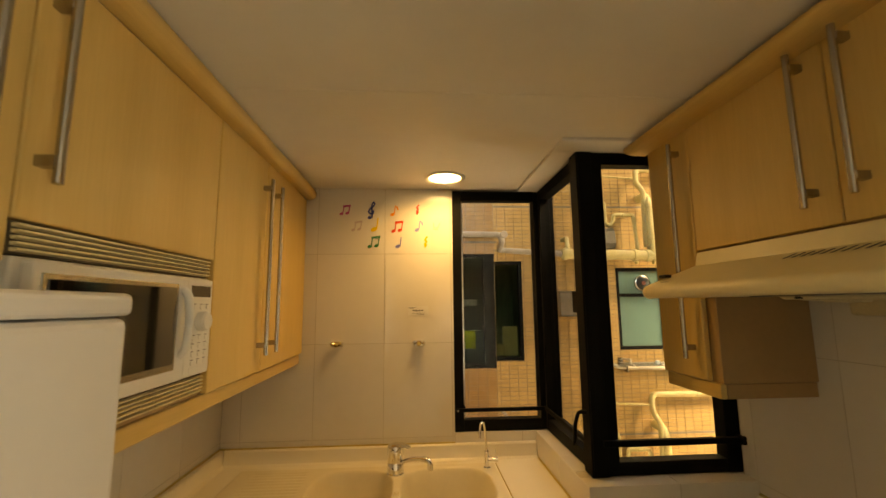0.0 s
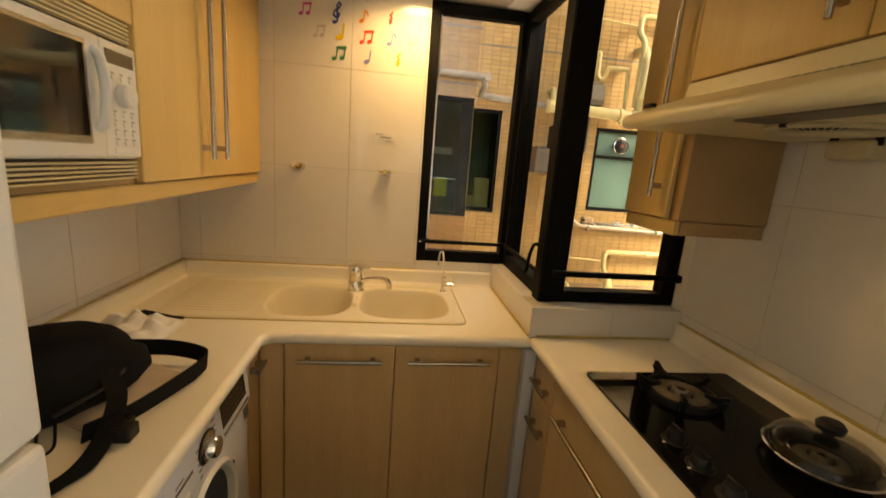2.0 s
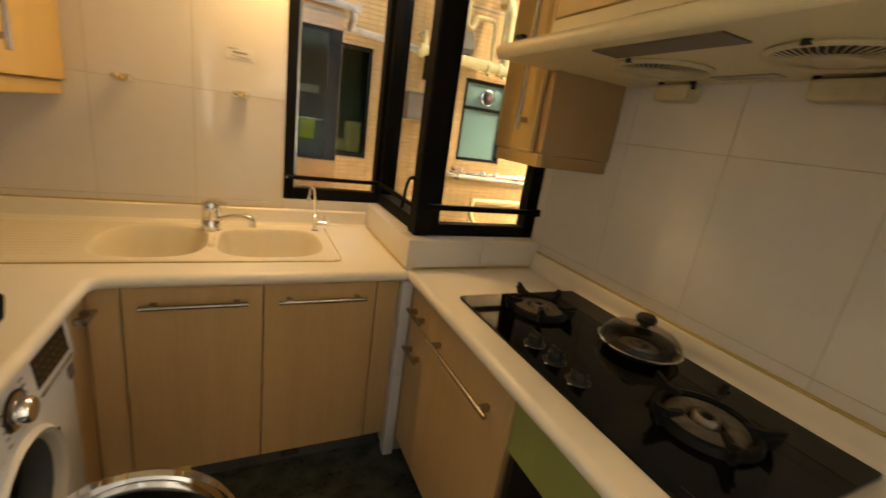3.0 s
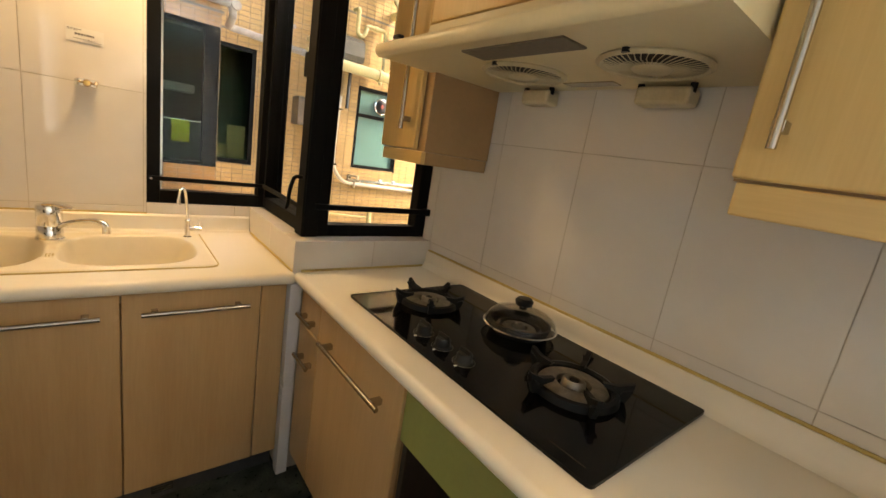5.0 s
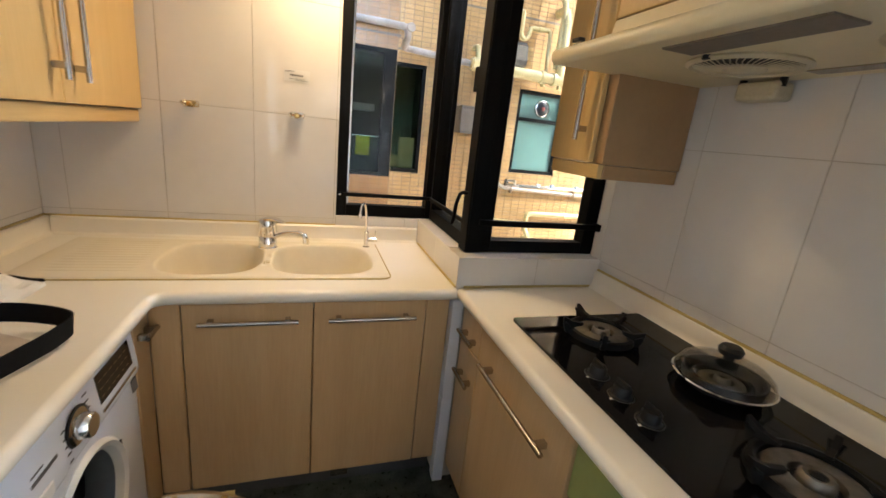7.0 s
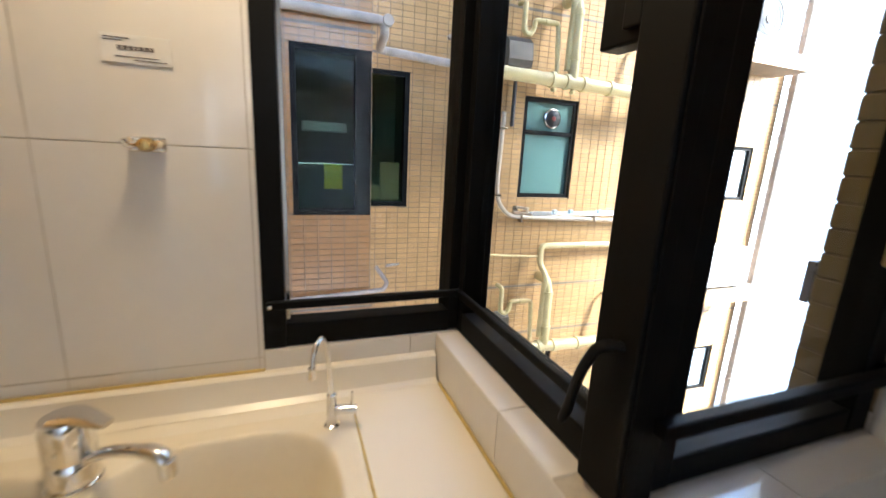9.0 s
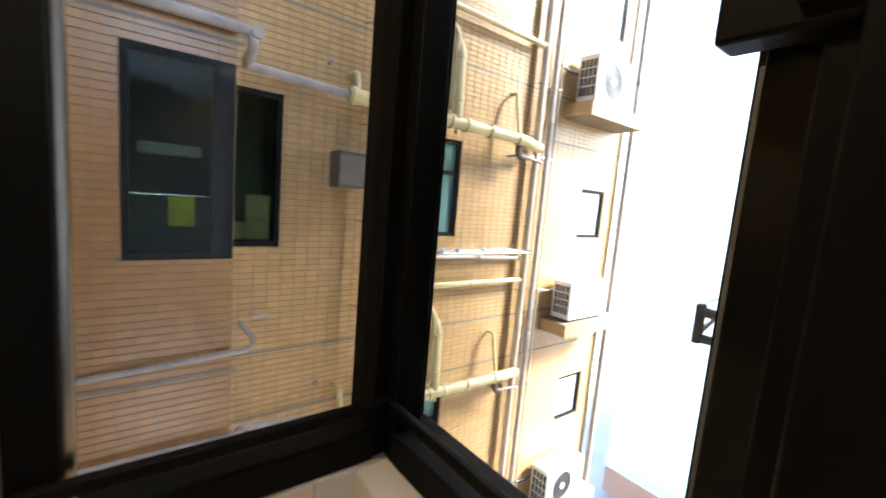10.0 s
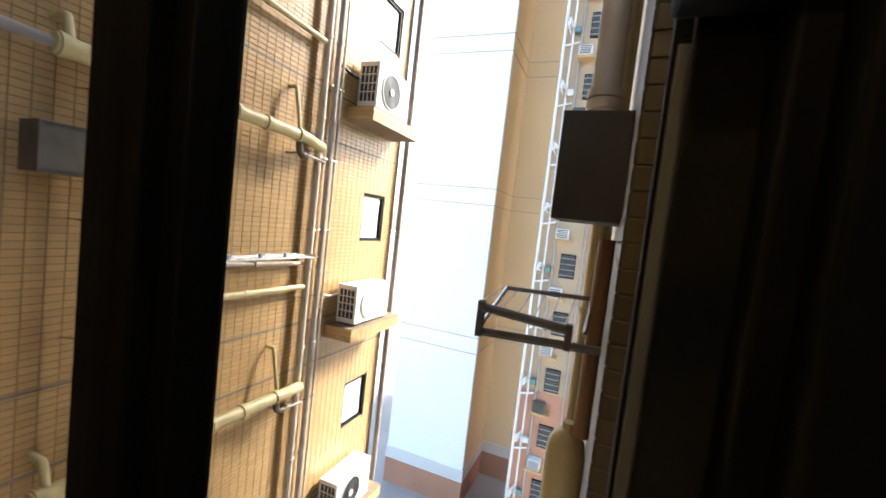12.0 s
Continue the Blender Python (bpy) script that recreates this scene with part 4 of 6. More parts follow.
bmesh.ops.translate(bm, verts=[v for v in ext["geom"] if isinstance(v, bmesh.types.BMVert)], vec=(-0.02, 0, 0))
part("front_panel", bm, WASHER, wm)
part("side_panel", box(-0.74, WF - 0.021, 1.005, 1.015, 0.02, 0.825), WASHER, wm)
part("side_panel", box(-0.74, WF - 0.021, 1.592, 1.602, 0.02, 0.825), WASHER, wm)
part("back_panel", box(-0.742, -0.732, 1.016, 1.591, 0.02, 0.825), WASHER, wm)
part("lid", box(-0.742, WF - 0.01, 1.003, 1.604, 0.826, 0.838, 0.003), WASHER, wm)
fas = part("control_fascia", prism([(WF - 0.02, 0.674), (WF + 0.006, 0.674), (WF + 0.012, 0.69), (WF - 0.002, 0.815), (WF - 0.02, 0.824)], 1.222, 1.604, "y"), WASHER, wm, "", True)
dw_ = part("detergent_drawer", prism([(WF - 0.02, 0.674), (WF + 0.010, 0.674), (WF + 0.016, 0.69), (WF + 0.002, 0.815), (WF - 0.02, 0.824)], 1.003, 1.218, "y"), WASHER, wm, "", True)


def fx(z, lift):
    """Face of the sloping fascia at height z."""
    return WF + 0.012 - (z - 0.69) * 0.014 / 0.125 + lift


def on_fascia(name, y0, y1, z0, z1, mat, parent, lift=0.001, label="", base=0.0):
    return part(name, prism([(fx(z0, base - 0.002), z0), (fx(z0, base + lift), z0), (fx(z1, base + lift), z1), (fx(z1, base - 0.002), z1)], y0, y1, "y"), mat, parent, label)


on_fascia("display", 1.385, 1.572, 0.722, 0.796, LCD, fas, 0.0012, "black touch display")
on_fascia("start_bar", 1.385, 1.580, 0.700, 0.706, STEEL, fas, 0.003)
for i in range(6):
    for j in range(3):
        on_fascia("display_mark", 1.395 + i * 0.028, 1.411 + i * 0.028, 0.735 + j * 0.020, 0.738 + j * 0.020, STEEL, fas, 0.0016)
for i in range(5):
    on_fascia("programme_mark", 1.325, 1.345, 0.712 + i * 0.018, 0.716 + i * 0.018, INK, fas, 0.0006)
    on_fascia("programme_mark", 1.232, 1.246, 0.690 + i * 0.018, 0.694 + i * 0.018, INK, fas, 0.0006)
dl = part("dial", lathe([(0.040, 0.0), (0.041, 0.006), (0.032, 0.010), (0.029, 0.010), (0.027, 0.030), (0.024, 0.033), (0.0, 0.034)], (fx(0.74, -0.002), 1.285, 0.742), "x", 28), CHROME, fas, "chrome programme dial", True)
part("dial_ring", lathe([(0.046, 0.0), (0.047, 0.004), (0.040, 0.005), (0.040, 0.0)], (fx(0.74, -0.001), 1.285, 0.742), "x", 28), BLACK_PLASTIC, fas)
on_fascia("logo_disc", 1.020, 1.048, 0.722, 0.750, INK, dw_, 0.0006, "dark round logo mark", 0.004)
on_fascia("logo_bar", 1.052, 1.060, 0.724, 0.750, INK, dw_, 0.0006, "", 0.004)
on_fascia("logo_bar", 1.064, 1.084, 0.724, 0.750, INK, dw_, 0.0006, "", 0.004)
on_fascia("slogan_bar", 1.118, 1.200, 0.738, 0.746, INK, dw_, 0.0005, "", 0.004)
on_fascia("slogan_bar", 1.122, 1.160, 0.754, 0.758, INK, dw_, 0.0005, "", 0.004)
part("drawer_recess", box(WF + 0.010, WF + 0.0165, 1.06, 1.17, 0.682, 0.712, 0.004), PLASTIC, dw_)
on_fascia("energy_label", 1.562, 1.594, 0.632, 0.668, INK, fas, 0.0005, "", -0.010)
part("porthole_rim", lathe([(0.178, -0.02), (0.182, 0.002), (0.172, 0.012), (0.160, 0.006), (0.152, -0.015), (0.150, -0.05)], (WF, cyw, czw), "x", 48), PLASTIC, wm, "grey moulded porthole rim", True)
part("door_seal", lathe([(0.158, -0.02), (0.150, -0.012), (0.138, -0.03), (0.132, -0.06), (0.140, -0.075), (0.158, -0.07)], (WF, cyw, czw), "x", 48), RUBBER, wm, "grey rubber bellows", True)
part("drum", lathe([(0.145, -0.065), (0.20, -0.09), (0.20, -0.40), (0.0, -0.41)], (WF, cyw, czw), "x", 40), DRUM, wm, "", True)
part("door_catch", box(WF - 0.003, WF + 0.004, 1.468, 1.476, 0.50, 0.55, 0.001), BLACK_PLASTIC, wm)
cx, cy, cz = 0.028, 1.128, 0.470
pd = part("porthole_door", lathe([(0.200, 0.0), (0.204, 0.012), (0.196, 0.028), (0.176, 0.034), (0.164, 0.028), (0.160, 0.012), (0.164, 0.0)], (cx, cy - 0.014, cz), "y", 56), CHROME, wm, "chrome door ring, open", True)
part("door_bowl", lathe([(0.160, 0.004), (0.140, 0.012), (0.125, 0.040), (0.110, 0.085), (0.070, 0.105), (0.0, 0.110), (0.0, 0.106), (0.068, 0.101), (0.106, 0.082), (0.121, 0.038), (0.137, 0.008), (0.160, 0.0)], (cx, cy - 0.01, cz), "y", 48), BOWL_GLASS, pd, "smoky glass bowl", True)
part("door_cover", lathe([(0.166, 0.0), (0.10, -0.012), (0.0, -0.016), (0.0, -0.013), (0.10, -0.009), (0.166, 0.003)], (cx, cy - 0.01, cz), "y", 40), BOWL_GLASS, pd, "", True)
part("warning_label", box(cx - 0.02, cx + 0.10, cy + 0.020, cy + 0.0206, cz + 0.162, cz + 0.174), CAULK, pd, "yellow warning label")
part("hinge", box(WF - 0.004, cx - 0.185, cy - 0.012, cy + 0.008, cz - 0.05, cz + 0.05, 0.003), CHROME, pd)

# ---- ceiling light ----
cl = thing("ceiling_downlight", (0.337, 2.175, CEIL), "round recessed downlight glowing warm white", "ceiling light", "downlights")
part("trim_ring", lathe([(0.100, 0.0), (0.101, -0.004), (0.092, -0.010), (0.080, -0.006), (0.078, 0.0)], (0.337, 2.175, CEIL), "z", 40), PLASTIC, cl, "", True)
part("diffuser", lathe([(0.0, -0.0035), (0.079, -0.003), (0.079, -0.0012), (0.0, -0.0012)], (0.337, 2.175, CEIL), "z", 40), LAMP, cl, "glowing diffuser")
copy_thing(cl, pose(1.16, -0.50, CEIL))

# ---- hooks, notice, stickers on the sink wall ----
for hx in (-0.206, 0.207):
    hk = thing("robe_hook", (hx, YB - 0.02, 1.435), "small chrome and brass twin wall hook", "hook", "wall hooks")
    part("plate", box(hx - 0.030, hx + 0.030, YB - 0.009, YB - 0.001, 1.430, 1.458, 0.005), CHROME, hk)
    part("boss", lathe([(0.0, -0.030), (0.010, -0.028), (0.013, -0.018), (0.009, -0.008), (0.013, 0.0)], (hx, YB - 0.008, 1.443), "y", 16), BRASS, hk, "brass centre boss", True)
    for s in (-1, 1):
        part("prong", sweep(arc_path([(hx + s * 0.016, YB - 0.008, 1.446), (hx + s * 0.024, YB - 0.028, 1.440), (hx + s * 0.030, YB - 0.034, 1.452)], 0.01), 0.006, 10), CHROME, hk, "", True)

nt_ = thing("wall_notice", (0.206, YB - 0.002, 1.587), "small white printed notice taped to the tiles", "notice")
part("sheet", box(0.152, 0.258, YB - 0.0022, YB - 0.0004, 1.584, 1.632), PAPER, nt_)
for x0, x1, z, h_ in ((0.156, 0.196, 1.624, 0.0022), (0.156, 0.184, 1.620, 0.0016), (0.176, 0.232, 1.606, 0.0070), (0.200, 0.250, 1.589, 0.0016), (0.172, 0.240, 1.594, 0.0016)):
    k = x0
    while k < x1 - 0.003:
        w = 0.004 + 0.004 * random.random()
        part("print_bar", box(k, min(k + w, x1), YB - 0.0030, YB - 0.0024, z, z + h_), INK, nt_)
        k += w + 0.0018


def disc2(cx, cz, rx, rz, tilt=0.4, n=14):
    return [(cx + rx * math.cos(t) * math.cos(tilt) - rz * math.sin(t) * math.sin(tilt), cz + rx * math.cos(t) * math.sin(tilt) + rz * math.sin(t) * math.cos(tilt)) for t in [2 * math.pi * i / n for i in range(n)]]


def ribbon(points, w):
    """Quads along a flat line, as outlines."""
    out = []
    for (x0, z0), (x1, z1) in zip(points, points[1:]):
        d = math.hypot(x1 - x0, z1 - z0)
        px, pz = -(z1 - z0) / d * w / 2, (x1 - x0) / d * w / 2
        ex, ez = (x1 - x0) / d * w * 0.25, (z1 - z0) / d * w * 0.25
        out.append([(x0 + px - ex, z0 + pz - ez), (x1 + px + ex, z1 + pz + ez), (x1 - px + ex, z1 - pz + ez), (x0 - px - ex, z0 - pz - ez)])
    return out


def glyph(kind):
    """Outlines of a music sign, about 1 high, round its centre."""
    if kind == "beam":
        return [disc2(-0.30, -0.38, 0.20, 0.15), disc2(0.30, -0.30, 0.20, 0.15), *ribbon([(-0.15, -0.35), (-0.15, 0.45)], 0.09), *ribbon([(0.45, -0.27), (0.45, 0.52)], 0.09), *ribbon([(-0.19, 0.43), (0.49, 0.51)], 0.20)]
    if kind == "flag":
        return [disc2(-0.12, -0.36, 0.22, 0.16), *ribbon([(0.05, -0.33), (0.05, 0.5)], 0.09), *ribbon([(0.05, 0.47), (0.25, 0.36), (0.36, 0.12)], 0.13)]
    if kind == "quarter":
        return [disc2(-0.10, -0.36, 0.24, 0.17), *ribbon([(0.10, -0.33), (0.10, 0.5)], 0.09)]
    if kind == "rest":
        return ribbon([(0.08, 0.5), (-0.12, 0.22), (0.10, 0.02), (-0.08, -0.18), (0.12, -0.30), (-0.06, -0.34), (0.02, -0.5)], 0.15)
    if kind == "clef":
        pts = [(0.02, -0.10), (0.14, -0.02), (0.12, -0.20), (-0.04, -0.24), (-0.20, -0.10), (-0.14, 0.10), (0.08, 0.28), (0.16, 0.46), (0.06, 0.58), (-0.04, 0.40), (0.02, 0.0), (0.08, -0.44), (-0.04, -0.56)]
        return ribbon(pts, 0.10) + [disc2(-0.10, -0.50, 0.11, 0.10)]
    return [*ribbon([(-0.3, 0.3), (-0.2, -0.2), (0.2, -0.2), (0.35, 0.3)], 0.1), *ribbon([(-0.25, -0.35), (0.2, -0.35)], 0.12)]


NOTES = [
    ("beam", -0.182, 2.139, 0.050, (0.50, 0.04, 0.22), "magenta"), ("clef", -0.041, 2.139, 0.078, (0.03, 0.05, 0.26), "navy blue"),
    ("flag", 0.078, 2.137, 0.054, (0.85, 0.26, 0.02), "orange"), ("rest", 0.203, 2.144, 0.050, (0.75, 0.03, 0.02), "red"),
    ("beam", -0.119, 2.053, 0.050, (0.55, 0.44, 0.42), "pale mauve"), ("quarter", -0.018, 2.062, 0.070, (0.85, 0.58, 0.02), "yellow"),
    ("beam", 0.094, 2.049, 0.056, (0.75, 0.05, 0.02), "red"), ("flag", 0.209, 2.054, 0.056, (0.22, 0.24, 0.55), "lavender blue"),
    ("cup", 0.302, 2.055, 0.052, (0.66, 0.58, 0.40), "cream"), ("beam", -0.029, 1.967, 0.058, (0.01, 0.16, 0.06), "dark green"),
    ("quarter", 0.107, 1.966, 0.056, (0.18, 0.20, 0.50), "blue"), ("rest", 0.246, 1.969, 0.056, (0.90, 0.50, 0.02), "amber"),
]
for kind, x, z, size, col, word in NOTES:
    bm = bmesh.new()
    lean = 0.12
    for k, outline in enumerate(glyph(kind)):
        prism([(x + (px + lean * pz) * size, z + pz * size) for px, pz in outline], YB - 0.003 - 0.00005 * k, YB - 0.0005, "y", bm)
    solid("note_sticker", bm, shader("foam_" + word.replace(" ", "_"), col, 0.6, vary=0.1, scale=60.0), word + " foam music-sign sticker on the tiles", "sticker", "music stickers")

# ---- bag and papers on the counter ----
def lump(cx, cy, cz, rx, ry, rz, seed, turn=0.0, e=2.6, amp=0.06):
    bm = bmesh.new()
    bmesh.ops.create_icosphere(bm, subdivisions=4, radius=1.0)
    for v in bm.verts:
        d = v.co.normalized()
        k = (abs(d.x) ** e + abs(d.y) ** e + abs(d.z) ** e) ** (-1 / e)
        w = d * k * (1 + amp * noise.noise(d * 2.2 + Vector((seed, 0, 0))) + amp * 0.4 * noise.noise(d * 6.0 + Vector((0, seed, 0))))
        x, y, z = w.x * rx, w.y * ry, w.z * rz
        v.co = (cx + x * math.cos(turn) - y * math.sin(turn), cy + x * math.sin(turn) + y * math.cos(turn), max(cz + z, CT + 0.006))
    return bm


def strap(points, w, t=0.004):
    """A flat band along points, standing on edge or lying as its side vectors say: (x, y, z, sx, sy, sz)."""
    bm = bmesh.new()
    rows = []
    pts = [Vector(p[:3]) for p in points]
    sides = [Vector(p[3:]).normalized() for p in points]
    for i, (p, s) in enumerate(zip(pts, sides)):
        d = (pts[min(i + 1, len(pts) - 1)] - pts[max(i - 1, 0)]).normalized()
        n = d.cross(s).normalized()
        rows.append([bm.verts.new(p + s * a * w / 2 + n * c * t / 2) for a, c in ((-1, -1), (1, -1), (1, 1), (-1, 1))])
    for r0, r1 in zip(rows, rows[1:]):
        for j in range(4):
            bm.faces.new((r0[j], r0[(j + 1) % 4], r1[(j + 1) % 4], r1[j]))
    bm.faces.new(rows[0][::-1])
    bm.faces.new(rows[-1])
    return bm


def curve_pts(ctrl, n=10):
    """Smooth points through rows of control numbers (Catmull-Rom)."""
    out = []
    c = [np.array(p, float) for p in ctrl]
    c = [2 * c[0] - c[1]] + c + [2 * c[-1] - c[-2]]
    for i in range(1, len(c) - 2):
        for k in range(n):
            t = k / n
            out.append(tuple(0.5 * (2 * c[i] + (c[i + 1] - c[i - 1]) * t + (2 * c[i - 1] - 5 * c[i] + 4 * c[i + 1] - c[i + 2]) * t * t + (3 * c[i] - c[i - 1] - 3 * c[i + 1] + c[i + 2]) * t ** 3)))
    out.append(tuple(c[-2]))
    return out


bag = thing("sling_bag", (-0.52, 1.36, CT), "black nylon sling bag slumped on the counter with loose straps", "bag")
part("main_pouch", lump(-0.570, 1.285, CT + 0.080, 0.150, 0.200, 0.088, 3.1, -0.35), NYLON, bag, "", True)
part("front_pocket", lump(-0.490, 1.285, CT + 0.062, 0.110, 0.175, 0.062, 7.7, -0.35), NYLON, bag, "", True)
part("zip", sweep(curve_pts([(-0.41, 1.13, CT + 0.070), (-0.372, 1.26, CT + 0.08), (-0.41, 1.38, CT + 0.09), (-0.50, 1.46, CT + 0.10)]), 0.004, 6), BLACK_PLASTIC, bag)
part("strap", strap(curve_pts([(-0.46, 1.45, CT + 0.07, 0, 0, 1), (-0.36, 1.50, CT + 0.045, 0, 0.2, 1), (-0.262, 1.47, CT + 0.036, 0.1, 0.1, 1), (-0.252, 1.40, CT + 0.034, 0, 0, 1), (-0.275, 1.30, CT + 0.034, 0.1, 0, 1), (-0.315, 1.20, CT + 0.030, 0.2, 0, 1), (-0.36, 1.13, CT + 0.030, 0.2, 0, 1)]), 0.045), NYLON, bag)
part("strap", strap(curve_pts([(-0.43, 1.30, CT + 0.112, 0.3, 1, 0), (-0.345, 1.22, CT + 0.07, 0.6, 0.8, 0), (-0.32, 1.14, CT + 0.03, 0.9, 0.3, 0.1), (-0.315, 1.06, CT + 0.010, 1, 0.1, 0), (-0.34, 0.99, CT + 0.008, 1, 0.3, 0), (-0.35, 0.93, CT + 0.007, 1, 0.2, 0)]), 0.040), NYLON, bag)
part("buckle", box(-0.315, -0.275, 1.135, 1.175, CT + 0.002, CT + 0.034, 0.005), BLACK_PLASTIC, bag)
part("buckle", box(-0.335, -0.300, 1.165, 1.205, CT + 0.006, CT + 0.026, 0.004), BLACK_PLASTIC, bag)
part("cord_loop", sweep(curve_pts([(-0.46, 1.16, CT + 0.05), (-0.44, 1.12, CT + 0.015), (-0.425, 1.09, CT + 0.006), (-0.41, 1.12, CT + 0.006), (-0.43, 1.16, CT + 0.04)]), 0.003, 6), NYLON, bag)
bag.location.y -= 0.022
bm = box(-0.13, 0.13, -0.09, 0.09, 0.0, 0.008, 0.001)
bmesh.ops.transform(bm, matrix=pose(-0.395, 1.30, CT + 0.0015, 0, 0, 62), verts=bm.verts)
mag = solid("magazine", bm, PINK_PAPER, "cream printed magazine lying under the bag", "magazine")
bm = bmesh.new()
n_ = 22
grid = [[bm.verts.new((-0.70 + 0.235 * i / n_, 1.50 + 0.27 * j / n_, CT + 0.012 + 0.075 * math.sin(math.pi * i / n_) ** 0.7 * math.sin(math.pi * j / n_) ** 0.7 * (0.75 + 0.5 * noise.noise((i * 0.28, j * 0.28, 1.0))))) for i in range(n_ + 1)] for j in range(n_ + 1)]
for j in range(n_):
    for i in range(n_):
        bm.faces.new((grid[j][i], grid[j][i + 1], grid[j + 1][i + 1], grid[j + 1][i]))
base = [bm.verts.new((v.co.x, v.co.y, CT + 0.001)) for row in (grid[0], [r[-1] for r in grid[1:]], grid[-1][-2::-1], [r[0] for r in grid[-2:0:-1]]) for v in row]
ring = [v for row in (grid[0], [r[-1] for r in grid[1:]], grid[-1][-2::-1], [r[0] for r in grid[-2:0:-1]]) for v in row]
for i in range(len(ring)):
    bm.faces.new((ring[i], base[i], base[(i + 1) % len(base)], ring[(i + 1) % len(ring)]))
solid("paper_bag", bm, PAPER, "crumpled white paper bag behind the sling bag", "paper bag", smooth=False)
bm = box(-0.075, 0.075, -0.036, 0.036, 0.0, 0.012, 0.004)
bmesh.ops.transform(bm, matrix=pose(-0.56, 1.775, CT + 0.001, 0, 0, -8), verts=bm.verts)
case = thing("wallet_case", (-0.56, 1.775, CT), "black folded wallet case lying on the counter", "wallet")
part("cover", bm, NYLON, case)
bm = box(-0.075, 0.075, -0.034, 0.034, 0.013, 0.017, 0.001)
bmesh.ops.transform(bm, matrix=pose(-0.56, 1.775, CT + 0.001, 0, 8, -8), verts=bm.verts)
part("flap", bm, NYLON, case)

# ---- entrance frame ----
solid("door_frame", box(1.05, XR - 0.003, -0.06, 0.016, 0.0, 2.10, 0.006), FRIDGE, "white painted door frame post at the kitchen entrance", "door frame")

# ---- outside: the light well ----
W = 5.30                                      # face of the opposite wall
BAY = 4.92                                    # face of its projecting bay
OWN = 1.945                                   # outer face of this building's own wall
ST = 2.80                                     # storey height
YELLOW_PIPE = shader("cream_yellow_pipe_paint", (0.54, 0.44, 0.20), 0.45, vary=0.25, scale=7.0)
GREY_PIPE = shader("weathered_grey_pipe", (0.36, 0.31, 0.27), 0.6, vary=0.35, scale=9.0)
BEIGE_PIPE = shader("beige_pipe_paint", (0.52, 0.44, 0.33), 0.5, vary=0.25, scale=6.0)
ZINC = shader("weathered_zinc_box", (0.15, 0.13, 0.10), 0.55, 0.3, vary=0.35, scale=10.0)
OLIVE = shader("stained_sheet_metal", (0.055, 0.048, 0.026), 0.6, 0.2, vary=0.4, scale=6.0)
GREY_BAND = shader("grey_movement_joint", (0.22, 0.18, 0.14), 0.8, vary=0.3, scale=5.0)
TEAL = shader("frosted_teal_glass", (0.10, 0.19, 0.165), 0.3, vary=0.15, scale=4.0, coat=0.4)
# glass tint and room colour both carry the dimness of the unlit rooms
DARK_GLASS = glass("dim_window_glass", (0.76, 0.84, 0.76), 0.0, 0.88, 0.08)
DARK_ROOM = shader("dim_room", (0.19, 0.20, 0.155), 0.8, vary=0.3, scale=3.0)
AC_WHITE = shader("ac_white_enamel", (0.66, 0.64, 0.60), 0.4, vary=0.12, scale=6.0)
AC_DARK = shader("ac_dark_grille", (0.015, 0.015, 0.015), 0.5, vary=0.2, scale=20.0)
YELLOW_CLOTH = shader("yellow_cloth", (0.70, 0.62, 0.03), 0.8, vary=0.1, scale=20.0)
TAN = shader("tan_board", (0.50, 0.37, 0.20), 0.6, vary=0.1, scale=10.0)
BAY_TILE = shader("orange_beige_facade_tile", (0.40, 0.205, 0.070), 0.35, vary=0.15, scale=1.2, per_object=0.16)
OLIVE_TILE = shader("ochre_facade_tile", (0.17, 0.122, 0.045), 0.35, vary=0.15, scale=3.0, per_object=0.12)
Z0, Z1 = -9.0, 26.0                           # foot and head of the tall walls
Z2 = 12.0                                     # unseen head of the kitchen's wing, kept low so sun clears it


def wall_with_holes(x0, x1, y, depth, z0, z1, holes):
    """A wall along x whose outer face is at y (facing -y), with openings (x0, x1, z0, z1)."""
    bm = bmesh.new()
    xs_ = sorted({x0, x1, *[h[0] for h in holes], *[h[1] for h in holes]})
    for a, c in zip(xs_, xs_[1:]):
        zz = sorted([(h[2], h[3]) for h in holes if h[0] <= a + 1e-6 and h[1] >= c - 1e-6])
        lo = z0
        for h0, h1 in zz + [(z1, z1)]:
            if h0 > lo + 1e-6:
                box(a, c, y, y + depth, lo, h0, bm=bm)
            lo = h1
    return bm


TEALS = [(2.712, 3.368, 1.058 + k * ST, 2.080 + k * ST) for k in (-1, 0, 1)]
SMALLS = [(5.60, 6.19, 1.06 + k * ST, 1.75 + k * ST) for k in (-1, 0, 1)]
DW2 = [(1.10, 1.505, 0.955 + k * ST, 2.168 + k * ST) for k in (-1, 0)]
HOLES = TEALS + SMALLS + DW2
DWS = [(0.475, 1.060, 0.928 + k * ST, 2.216 + k * ST) for k in (-1, 0)]
facade = tagged(part("facade_opposite", wall_with_holes(1.09, 6.50, W, 0.25, Z0, Z1, HOLES), JOINT), "opposite apartment wall clad in small beige tiles", "facade", kind="structure")
bay = tagged(part("facade_bay", wall_with_holes(-2.6, 1.09, BAY, 0.45, Z0, Z1, DWS), JOINT), "projecting tiled bay of the opposite apartment wall", "facade", kind="structure")
own = tagged(part("facade_own", box(XR + 0.105, 8.6, 1.70, OWN, Z0, Z2), JOINT), "this building's own tiled outer wall beside the window", "facade", kind="structure")
part("reveal_core", box(XR + 0.045, XR + 0.104, 1.872, OWN - 0.004, Z0, Z2), JOINT, own)
